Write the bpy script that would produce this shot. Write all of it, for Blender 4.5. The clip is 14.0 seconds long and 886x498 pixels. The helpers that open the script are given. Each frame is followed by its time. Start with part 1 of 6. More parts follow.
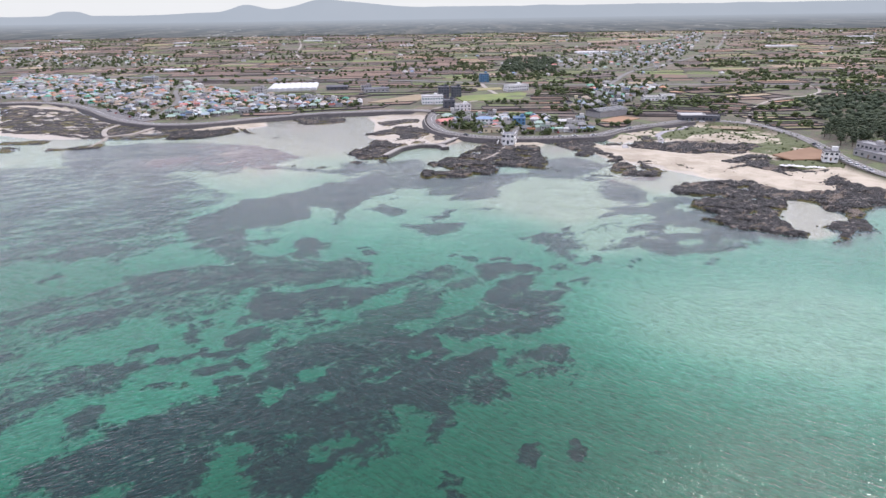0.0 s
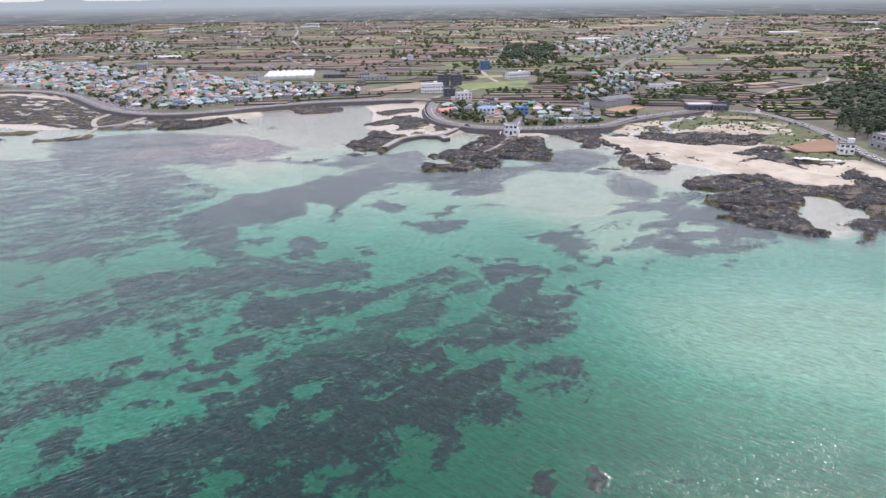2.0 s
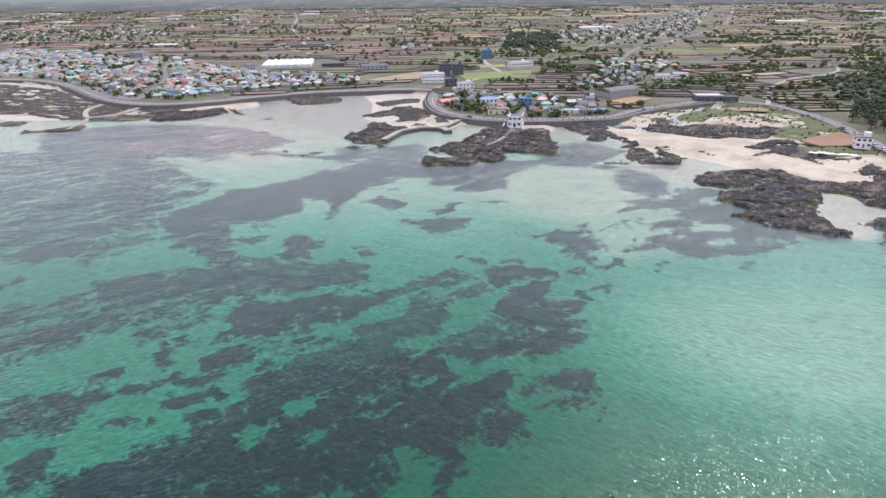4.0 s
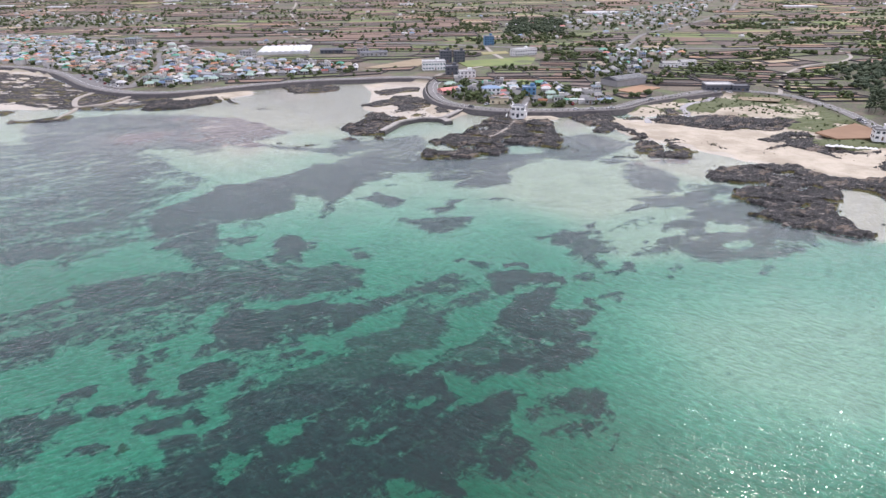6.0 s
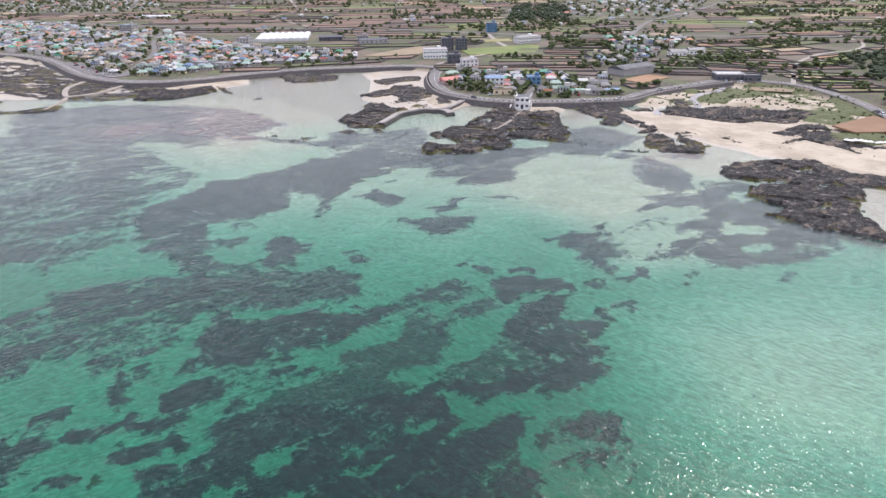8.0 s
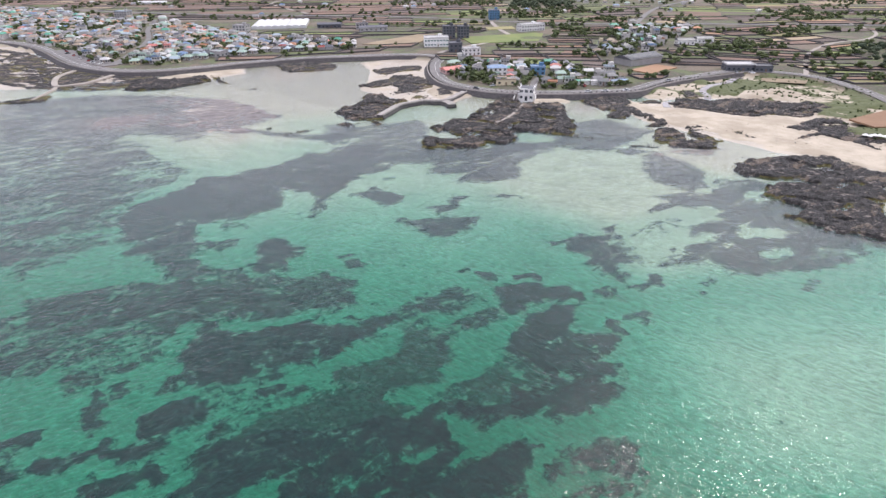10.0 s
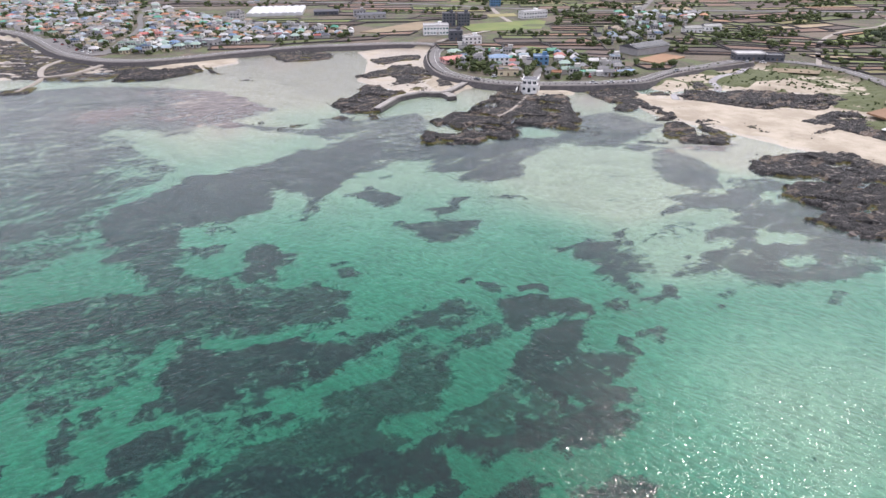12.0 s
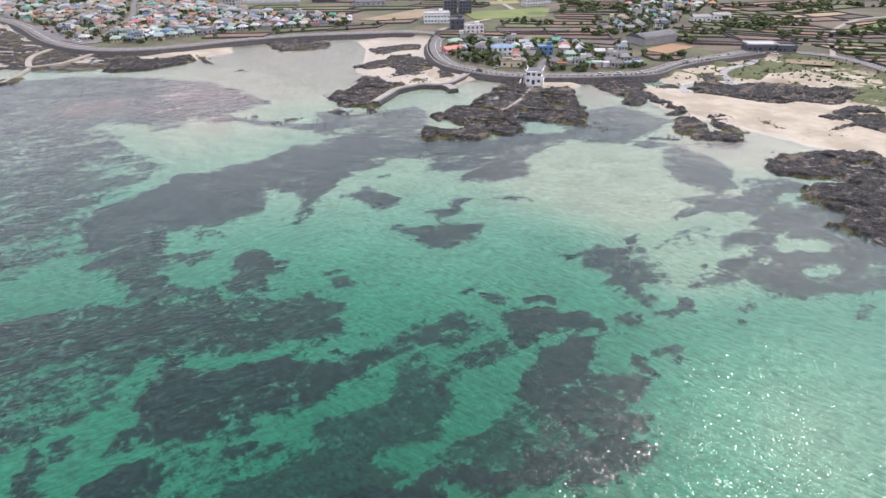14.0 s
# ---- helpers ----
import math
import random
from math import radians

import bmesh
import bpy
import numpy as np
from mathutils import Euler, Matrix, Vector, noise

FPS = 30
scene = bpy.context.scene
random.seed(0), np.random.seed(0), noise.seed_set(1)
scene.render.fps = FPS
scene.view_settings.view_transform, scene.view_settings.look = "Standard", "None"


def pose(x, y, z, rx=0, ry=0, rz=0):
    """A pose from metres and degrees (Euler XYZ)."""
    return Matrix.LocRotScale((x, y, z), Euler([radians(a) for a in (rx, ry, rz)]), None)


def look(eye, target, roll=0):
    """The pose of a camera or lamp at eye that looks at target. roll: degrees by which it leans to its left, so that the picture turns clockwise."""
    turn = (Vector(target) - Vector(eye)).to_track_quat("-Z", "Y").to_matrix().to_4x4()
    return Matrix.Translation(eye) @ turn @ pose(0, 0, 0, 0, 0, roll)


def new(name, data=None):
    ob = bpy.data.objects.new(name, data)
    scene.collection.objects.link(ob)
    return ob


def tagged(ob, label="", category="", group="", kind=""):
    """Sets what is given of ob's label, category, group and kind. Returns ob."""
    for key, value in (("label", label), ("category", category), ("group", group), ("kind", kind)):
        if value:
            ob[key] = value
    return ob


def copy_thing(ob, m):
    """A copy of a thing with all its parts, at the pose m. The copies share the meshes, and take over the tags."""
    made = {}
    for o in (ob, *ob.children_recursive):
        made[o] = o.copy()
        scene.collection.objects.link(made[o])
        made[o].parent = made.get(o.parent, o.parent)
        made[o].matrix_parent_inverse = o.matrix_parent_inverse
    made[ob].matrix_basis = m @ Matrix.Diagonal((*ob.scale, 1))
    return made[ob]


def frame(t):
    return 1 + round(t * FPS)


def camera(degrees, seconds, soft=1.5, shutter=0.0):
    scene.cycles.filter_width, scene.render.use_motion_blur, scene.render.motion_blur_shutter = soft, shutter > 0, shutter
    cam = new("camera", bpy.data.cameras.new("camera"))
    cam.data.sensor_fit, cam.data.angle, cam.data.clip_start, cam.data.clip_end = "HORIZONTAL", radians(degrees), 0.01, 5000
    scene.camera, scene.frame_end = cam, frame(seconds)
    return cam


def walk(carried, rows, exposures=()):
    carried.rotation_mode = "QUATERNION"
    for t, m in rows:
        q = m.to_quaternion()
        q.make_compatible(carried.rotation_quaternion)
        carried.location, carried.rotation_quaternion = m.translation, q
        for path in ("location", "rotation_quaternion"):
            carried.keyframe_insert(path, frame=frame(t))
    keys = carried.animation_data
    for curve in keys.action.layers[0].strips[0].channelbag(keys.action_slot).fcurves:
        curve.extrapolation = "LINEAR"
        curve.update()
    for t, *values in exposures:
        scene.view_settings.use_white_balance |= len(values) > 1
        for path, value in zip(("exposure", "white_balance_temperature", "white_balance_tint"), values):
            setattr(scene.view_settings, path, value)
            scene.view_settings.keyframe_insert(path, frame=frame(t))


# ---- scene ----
cam = camera(72.0, 14.0)
PATH = [
    (0, (0.00, -0.00, 90.00), (0.000, 9.331, 86.403), -0.83),
    (0.5, (-0.44, 3.49, 90.07), (-0.431, 12.801, 86.419), -0.81),
    (1, (-0.92, 7.10, 90.09), (-0.909, 16.391, 86.390), -0.80),
    (1.5, (-1.30, 10.55, 90.11), (-1.283, 19.823, 86.367), -0.82),
    (2, (-1.72, 13.91, 90.09), (-1.695, 23.166, 86.299), -0.80),
    (2.5, (-2.10, 17.19, 89.86), (-2.071, 26.428, 86.030), -0.77),
    (3, (-2.17, 20.08, 89.37), (-2.138, 29.304, 85.507), -0.69),
    (5.5, (-1.73, 37.03, 89.50), (-1.739, 46.151, 85.399), -0.72),
    (6, (-1.43, 40.68, 89.35), (-1.438, 49.775, 85.203), -0.66),
    (6.5, (-1.79, 43.87, 89.30), (-1.796, 52.945, 85.105), -0.64),
    (7, (-1.94, 46.94, 89.33), (-1.948, 55.999, 85.087), -0.63),
    (7.5, (-1.70, 50.60, 89.28), (-1.719, 59.637, 84.997), -0.60),
    (8, (-1.56, 53.87, 89.27), (-1.589, 62.877, 84.936), -0.62),
    (10.5, (-1.68, 69.95, 88.87), (-1.721, 78.853, 84.315), -0.49),
    (11, (-1.60, 73.48, 88.84), (-1.640, 82.357, 84.240), -0.52),
    (11.5, (-1.42, 76.97, 88.85), (-1.462, 85.819, 84.204), -0.54),
    (12, (-1.45, 80.33, 88.86), (-1.495, 89.162, 84.161), -0.55),
    (12.5, (-1.40, 83.50, 88.89), (-1.449, 92.304, 84.145), -0.52),
    (13, (-1.48, 86.72, 88.81), (-1.527, 95.500, 84.025), -0.50),
    (13.5, (-1.62, 89.77, 88.74), (-1.665, 98.529, 83.907), -0.47),
    (14, (-1.64, 92.80, 88.77), (-1.691, 101.532, 83.894), -0.42),
]
walk(cam, [(t, look(eye, target, roll)) for t, eye, target, roll in PATH],
     exposures=[(0, 0.10, 6300, 9.5), (14, 0.10, 6600, 7.5)])

# ---- light ----
SUN_EL, SUN_AZ = radians(53), radians(36)      # height of the sun, and how far it stands right of the way the camera looks
world = bpy.data.worlds.new("sky")
scene.world = world
world.use_nodes = True
wn = world.node_tree
wn.nodes.clear()
sky = wn.nodes.new("ShaderNodeTexSky")
sky.sky_type, sky.sun_disc = "NISHITA", False
sky.sun_elevation, sky.sun_rotation = SUN_EL, SUN_AZ
sky.altitude, sky.air_density, sky.dust_density, sky.ozone_density = 50, 1.0, 1.6, 2.5
wback = wn.nodes.new("ShaderNodeBackground")
wback.inputs["Strength"].default_value = 0.14
wout = wn.nodes.new("ShaderNodeOutputWorld")
veil = wn.nodes.new("ShaderNodeMix")        # thin bright cloud and haze over the clear sky
veil.data_type = "RGBA"
veil.inputs[0].default_value = 0.62
veil.inputs[7].default_value = (12.0, 11.4, 13.8, 1)
wn.links.new(sky.outputs[0], veil.inputs[6])
wn.links.new(veil.outputs[2], wback.inputs[0])
wn.links.new(wback.outputs[0], wout.inputs[0])

sun = new("sun", bpy.data.lights.new("sun", "SUN"))
sun.data.energy, sun.data.angle, sun.data.color = 2.0, radians(0.6), (1.0, 0.95, 0.88)
to_sun = Vector((math.sin(SUN_AZ) * math.cos(SUN_EL), math.cos(SUN_AZ) * math.cos(SUN_EL), math.sin(SUN_EL)))
sun.matrix_world = look(to_sun * 100, (0, 0, 0))

# ---- materials ----
class Nodes:
    """Short hand for building a node material."""
    def __init__(self, name):
        self.mat = bpy.data.materials.new(name)
        self.mat.use_nodes = True
        self.t = self.mat.node_tree
        self.t.nodes.clear()
        self.out = self.t.nodes.new("ShaderNodeOutputMaterial")
        self.pos = self.t.nodes.new("ShaderNodeTexCoord").outputs["Object"]

    def node(self, kind, **inputs):
        n = self.t.nodes.new(kind)
        for key, value in inputs.items():
            self.put(n, key.replace("_", " "), value)
        return n

    def put(self, n, key, value):
        sock = n.inputs[int(key)] if key.isdigit() else n.inputs[key]
        if isinstance(value, bpy.types.NodeSocket):
            self.t.links.new(value, sock)
        else:
            if sock.type == "RGBA" and len(value) == 3:
                value = (*value, 1)
            sock.default_value = value

    def math(self, op, a, b=0.0, clamp=False):
        n = self.t.nodes.new("ShaderNodeMath")
        n.operation, n.use_clamp = op, clamp
        self.put(n, "0", a)
        self.put(n, "1", b)
        return n.outputs[0]

    def ramp(self, value, lo, hi, a=0.0, b=1.0):
        n = self.t.nodes.new("ShaderNodeMapRange")
        n.interpolation_type = "SMOOTHSTEP"
        for key, v in (("Value", value), ("From Min", lo), ("From Max", hi), ("To Min", a), ("To Max", b)):
            self.put(n, key, v)
        return n.outputs["Result"]

    def mix(self, fac, a, b, blend="MIX"):
        n = self.t.nodes.new("ShaderNodeMix")
        n.data_type, n.blend_type = "RGBA", blend
        self.put(n, "0", fac)
        self.put(n, "6", a)
        self.put(n, "7", b)
        return n.outputs[2]

    def noise(self, scale, detail=4.0, rough=0.55, pos=None, distort=0.0):
        n = self.node("ShaderNodeTexNoise", Vector=pos or self.pos, Scale=scale, Detail=detail, Roughness=rough, Distortion=distort)
        return n.outputs["Fac"]

    def grain(self, scale, along, turn, detail=4.0, rough=0.55, distort=0.0):
        """Noise drawn out into streaks: along: how many times longer than wide; turn: their heading, anticlockwise from x."""
        r = self.node("ShaderNodeVectorRotate", Vector=self.pos, Angle=-turn)
        m = self.t.nodes.new("ShaderNodeVectorMath")
        m.operation = "MULTIPLY"
        self.put(m, "0", r.outputs[0])
        self.put(m, "1", (1.0 / along, 1.0, 1.0))
        return self.noise(scale, detail, rough, pos=m.outputs[0], distort=distort)

    def attr(self, name):
        n = self.t.nodes.new("ShaderNodeAttribute")
        n.attribute_name = name
        return n.outputs["Fac"]

    def random(self):
        return self.t.nodes.new("ShaderNodeObjectInfo").outputs["Random"]

    def island(self):
        return self.t.nodes.new("ShaderNodeNewGeometry").outputs["Random Per Island"]

    def bump(self, height, strength=0.4, distance=0.1):
        return self.node("ShaderNodeBump", Height=height, Strength=strength, Distance=distance).outputs[0]

    def done(self, color, rough=0.8, normal=None, metal=0.0, sheen=0.0, spec=0.5):
        b = self.node("ShaderNodeBsdfPrincipled", Base_Color=color, Roughness=rough, Metallic=metal)
        b.inputs["Specular IOR Level"].default_value = spec
        if sheen:
            b.inputs["Sheen Weight"].default_value = sheen
            b.inputs["Sheen Roughness"].default_value = 0.6
        if normal is not None:
            self.t.links.new(normal, b.inputs["Normal"])
        self.t.links.new(b.outputs[0], self.out.inputs[0])
        return self.mat


def ground_material():
    n = Nodes("sand_reef_and_soil")
    fine, mid, wide = n.noise(2.2, 5), n.noise(0.35, 5, 0.6), n.noise(0.06, 4)
    sand = n.mix(wide, (0.50, 0.43, 0.325), (0.62, 0.535, 0.42))
    sand = n.mix(n.ramp(mid, 0.55, 0.8, 0.0, 0.35), sand, (0.40, 0.33, 0.25))
    height = n.node("ShaderNodeSeparateXYZ", Vector=n.pos).outputs[2]
    dry = n.mix(n.ramp(n.noise(0.05, 6, 0.62), 0.36, 0.64), (0.35, 0.295, 0.22), (0.50, 0.435, 0.34))
    dry = n.mix(n.ramp(n.grain(0.11, 3.5, radians(-35), 6, 0.66), 0.56, 0.68, 0.0, 0.45), dry, (0.27, 0.225, 0.17))
    sand = n.mix(n.ramp(height, 0.05, 0.40), sand, dry)
    # weed and rock on the sea bed: torn at its edges, drawn out in lanes
    lane = n.math("MULTIPLY", n.math("SUBTRACT", n.grain(0.16, 3.0, radians(30), 7, 0.66, 0.6), 0.5), 2.3)
    tuft = n.math("MULTIPLY", n.math("SUBTRACT", n.noise(0.45, 7, 0.72, distort=0.5), 0.5), 2.2)
    cover = n.math("ADD", n.attr("reef"), n.math("ADD", lane, tuft))
    mask = n.ramp(cover, 0.40, 0.60)
    thick = n.mix(n.ramp(mid, 0.35, 0.68), (0.020, 0.014, 0.020), (0.070, 0.050, 0.056))
    clump = n.noise(0.9, 5, 0.7)
    thick = n.mix(n.ramp(clump, 0.56, 0.66), thick, (0.150, 0.138, 0.132))
    thick = n.mix(n.ramp(clump, 0.46, 0.38), thick, (0.012, 0.009, 0.012))
    thick = n.mix(n.ramp(fine, 0.52, 0.72), thick, (0.105, 0.078, 0.070))
    thin = n.mix(n.ramp(mid, 0.35, 0.65), (0.050, 0.082, 0.068), (0.15, 0.20, 0.15))
    thin = n.mix(n.ramp(clump, 0.50, 0.42), thin, (0.044, 0.066, 0.056))
    thin = n.mix(n.ramp(fine, 0.48, 0.70), thin, (0.046, 0.062, 0.052))
    heavy = n.math("ADD", n.attr("thick"), n.math("MULTIPLY", n.math("ADD", lane, tuft), 0.5))
    weed = n.mix(n.ramp(heavy, 0.25, 0.80), thin, thick)
    weed = n.mix(n.ramp(cover, 0.48, 0.85, 0.45, 0.0), weed, sand)
    bed = n.mix(mask, sand, weed)
    # rough grass and soil on land
    soil = n.mix(n.ramp(mid, 0.40, 0.60), (0.115, 0.088, 0.068), (0.062, 0.072, 0.034))
    soil = n.mix(n.ramp(wide, 0.50, 0.58), soil, (0.10, 0.12, 0.045))
    soil = n.mix(n.ramp(n.noise(0.02, 5), 0.52, 0.60), soil, (0.155, 0.12, 0.085))
    soil = n.mix(n.ramp(fine, 0.5, 0.8, 0.0, 0.5), soil, (0.06, 0.07, 0.03))
    dune = n.math("ADD", n.attr("turf"), n.math("MULTIPLY", n.math("SUBTRACT", n.noise(0.06, 7, 0.65), 0.5), 3.2))
    green = n.mix(mid, (0.045, 0.062, 0.020), (0.125, 0.135, 0.045))
    bed = n.mix(n.ramp(dune, 0.52, 0.66), bed, green)
    col = n.mix(n.attr("land"), bed, soil)
    bump = n.bump(n.math("ADD", fine, n.math("MULTIPLY", mid, 2.0)), 0.5, 0.3)
    z = n.node("ShaderNodeSeparateXYZ", Vector=n.pos).outputs[2]
    wet = n.math("MULTIPLY", n.math("MULTIPLY", n.ramp(n.math("ADD", z, n.math("MULTIPLY", n.math("SUBTRACT", wide, 0.5), 1.6)), 0.62, 0.15), n.ramp(z, -0.45, -0.10)), n.math("SUBTRACT", 1.0, n.attr("land")))
    col = n.mix(n.math("MULTIPLY", wet, 0.35), col, (0.20, 0.16, 0.13))
    return n.done(col, n.ramp(wet, 0.0, 1.0, 0.92, 0.28), bump, sheen=0.05, spec=0.4)


def water_material():
    n = Nodes("sea_water")
    d = n.attr("depth")
    # light lost on its way through the water, red first
    def gone(k):
        return n.math("POWER", math.e, n.math("MULTIPLY", d, -k))
    tint = n.node("ShaderNodeCombineColor", Red=gone(0.46), Green=gone(0.108), Blue=gone(0.150)).outputs[0]
    x = n.node("ShaderNodeSeparateXYZ", Vector=n.pos).outputs[0]
    west = n.ramp(x, -70.0, 10.0, 1.0, 0.0)
    swell = n.grain(0.16, 2.5, radians(-20), 2, 0.5)
    chop_a = n.grain(1.05, 2.8, radians(-38), 4, 0.6, 0.3)
    chop_b = n.grain(1.05, 2.8, radians(26), 4, 0.6, 0.3)
    rip = n.noise(2.6, 3, 0.6)
    chop = n.math("ADD", n.math("MULTIPLY", chop_a, n.math("SUBTRACT", 1.0, n.math("MULTIPLY", west, 0.65))), n.math("MULTIPLY", chop_b, n.math("ADD", 0.35, n.math("MULTIPLY", west, 0.65))))
    h = n.math("ADD", n.math("ADD", n.math("MULTIPLY", swell, 0.5), n.math("MULTIPLY", chop, 0.42)), n.math("MULTIPLY", rip, 0.07))
    # small flat facets of the ripples, each leaning its own way

    def vec(op, a, b):
        v = n.t.nodes.new("ShaderNodeVectorMath")
        v.operation = op
        n.put(v, "0", a)
        n.put(v, "1", b)
        return v.outputs[0]
    lean = (0.0, 0.0, 1.0)
    for size, much in ((2.0, 0.13), (7.0, 0.22)):
        cells = n.node("ShaderNodeTexVoronoi", Vector=n.pos, Scale=size).outputs["Color"]
        lean = vec("ADD", vec("MULTIPLY", vec("SUBTRACT", cells, (0.5, 0.5, 0.5)), (much, much, 0.0)), lean)
    facet = vec("NORMALIZE", lean, (0, 0, 0))
    nor = n.node("ShaderNodeBump", Height=h, Strength=1.0, Distance=0.9).outputs[0]
    painted_focus = n.math("ADD", n.math("MULTIPLY", n.math("SUBTRACT", chop, 0.675), 1.5), n.math("MULTIPLY", n.math("SUBTRACT", rip, 0.5), 0.9))
    pass_on = n.math("ADD", 0.97, n.math("ADD", painted_focus, n.math("MULTIPLY", n.math("SUBTRACT", swell, 0.5), 0.35)))     # ripples gathering and spreading light, painted into the water's tint
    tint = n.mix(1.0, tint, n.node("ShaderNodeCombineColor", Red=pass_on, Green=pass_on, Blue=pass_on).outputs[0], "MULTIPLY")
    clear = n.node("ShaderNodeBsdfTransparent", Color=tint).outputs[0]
    murk = n.node("ShaderNodeBsdfDiffuse", Color=(0.02, 0.24, 0.25), Normal=nor).outputs[0]
    m1 = n.node("ShaderNodeMixShader", Fac=n.math("SUBTRACT", 0.045, n.math("MULTIPLY", gone(0.35), 0.045)))
    n.t.links.new(clear, m1.inputs[1])
    n.t.links.new(murk, m1.inputs[2])
    sheen = n.node("ShaderNodeBsdfGlossy", Color=(1, 1, 1), Roughness=0.16, Normal=nor).outputs[0]
    spark = n.node("ShaderNodeBsdfGlossy", Color=(1, 1, 1), Roughness=0.105, Normal=facet).outputs[0]
    both = n.node("ShaderNodeMixShader", Fac=0.27)
    n.t.links.new(sheen, both.inputs[1])
    n.t.links.new(spark, both.inputs[2])
    gloss = both.outputs[0]
    fres = n.node("ShaderNodeFresnel", IOR=1.33, Normal=nor).outputs[0]
    m2 = n.node("ShaderNodeMixShader", Fac=fres)
    n.t.links.new(m1.outputs[0], m2.inputs[1])
    n.t.links.new(gloss, m2.inputs[2])
    n.t.links.new(m2.outputs[0], n.out.inputs[0])
    return n.mat


def basalt_material():
    n = Nodes("black_basalt")
    fine, mid, wide = n.noise(1.8, 6, 0.65), n.noise(0.45, 4), n.noise(0.06, 4, 0.6)
    col = n.mix(n.ramp(mid, 0.35, 0.65), (0.019, 0.018, 0.019), (0.056, 0.052, 0.050))
    col = n.mix(n.ramp(fine, 0.54, 0.66), col, (0.105, 0.094, 0.086))
    col = n.mix(n.ramp(n.grain(0.5, 2.6, radians(-20), 8, 0.72), 0.575, 0.635), col, (0.36, 0.31, 0.27))       # pale sand and shell in the cracks
    col = n.mix(n.ramp(n.grain(0.13, 2.0, radians(35), 6, 0.68), 0.535, 0.62, 0.0, 0.85), col, (0.24, 0.185, 0.14))
    z = n.node("ShaderNodeSeparateXYZ", Vector=n.pos).outputs[2]
    low = n.math("MULTIPLY", n.ramp(z, 0.95, 0.35), n.ramp(wide, 0.505, 0.56))
    col = n.mix(low, col, n.mix(fine, (0.085, 0.066, 0.012), (0.21, 0.185, 0.045)))
    return n.done(col, n.ramp(z, 0.1, 0.6, 0.35, 0.8), n.bump(n.math("ADD", fine, n.noise(5.0, 3)), 1.0, 0.9))


def plain(name, a, b, scale=0.6, rough=0.8, spread=0.0, sheen=0.0, bump=0.3, grain=4.0, metal=0.0):
    """A painted or natural surface: two tones in broad stains, fine grain, and a difference from piece to piece."""
    n = Nodes(name)
    col = n.mix(n.ramp(n.noise(scale, 5, 0.6), 0.3, 0.7), a, b)
    col = n.mix(n.ramp(n.noise(scale * grain * 2, 4), 0.5, 0.8, 0.0, 0.35), col, tuple(0.6 * c for c in a))
    if spread:
        f = n.ramp(n.random(), 0.0, 1.0, 1.0 - spread, 1.0 + spread)
        g = n.node("ShaderNodeCombineColor", Red=f, Green=f, Blue=f).outputs[0]
        col = n.mix(1.0, col, g, "MULTIPLY")
    return n.done(col, rough, n.bump(n.noise(scale * grain, 4), bump, 0.1), metal=metal, sheen=sheen)


GROUND, WATER, BASALT = ground_material(), water_material(), basalt_material()

# ---- the plan: sea bed, shore and land as fields over the ground ----
def hash01(ix, iy, seed):
    n = (ix * 374761393 + iy * 668265263 + seed * 974711) & 0x7FFFFFFF
    n = ((n ^ (n >> 13)) * 1274126177) & 0x7FFFFFFF
    return ((n ^ (n >> 16)) & 0xFFFF) / 65535.0


def value_noise(x, y, seed=0):
    ix, iy = np.floor(x).astype(np.int64), np.floor(y).astype(np.int64)
    fx, fy = x - ix, y - iy
    fx, fy = fx * fx * (3 - 2 * fx), fy * fy * (3 - 2 * fy)
    a, b = hash01(ix, iy, seed), hash01(ix + 1, iy, seed)
    c, d = hash01(ix, iy + 1, seed), hash01(ix + 1, iy + 1, seed)
    return (a + (b - a) * fx) * (1 - fy) + (c + (d - c) * fx) * fy - 0.5


def fbm(x, y, size, octaves=4, seed=0):
    total, amp = 0.0, 1.0
    for k in range(octaves):
        total = total + amp * value_noise(x / size, y / size, seed + 17 * k)
        size, amp = size / 2.1, amp * 0.52
    return total


def smooth(x):
    x = np.clip(x, 0, 1)
    return x * x * (3 - 2 * x)


def within(x, y, outline, reach=60.0):
    """How far inside the outline each place lies, in metres; outside it is negative, down to -reach."""
    pts = np.array(outline, float)
    got = np.full(x.shape, -reach)
    near = (x > pts[:, 0].min() - reach) & (x < pts[:, 0].max() + reach) & (y > pts[:, 1].min() - reach) & (y < pts[:, 1].max() + reach)
    px, py = x[near], y[near]
    best, odd = np.full(px.shape, 1e9), np.zeros(px.shape, bool)
    for (ax, ay), (bx, by) in zip(pts, np.roll(pts, -1, axis=0)):
        dx, dy = bx - ax, by - ay
        t = np.clip(((px - ax) * dx + (py - ay) * dy) / max(dx * dx + dy * dy, 1e-9), 0, 1)
        best = np.minimum(best, np.hypot(px - ax - t * dx, py - ay - t * dy))
        if ay != by:
            odd ^= ((ay > py) != (by > py)) & (px < ax + (py - ay) / (by - ay) * dx)
    got[near] = np.maximum(np.where(odd, best, -best), -reach)
    return got


REEFS, GAPS, SHOALS, BEACHES, FORESHORE, COAST, OUTCROPS, POOLS, DUNES = [], [], [], [], [], [], [], [], []


def reef(cover, thick, outline):
    REEFS.append((cover, thick, outline))


def gap(outline):
    GAPS.append(outline)


def shoal(deep, shelving, outline):
    SHOALS.append((deep, shelving, outline))


def beach(high, slope, outline):
    BEACHES.append((high, slope, outline))


def foreshore(outline):
    FORESHORE.extend(outline)


def coastline(outline):
    COAST.extend(outline)


def outcrop(place, high, outline):
    OUTCROPS.append((place, high, outline))


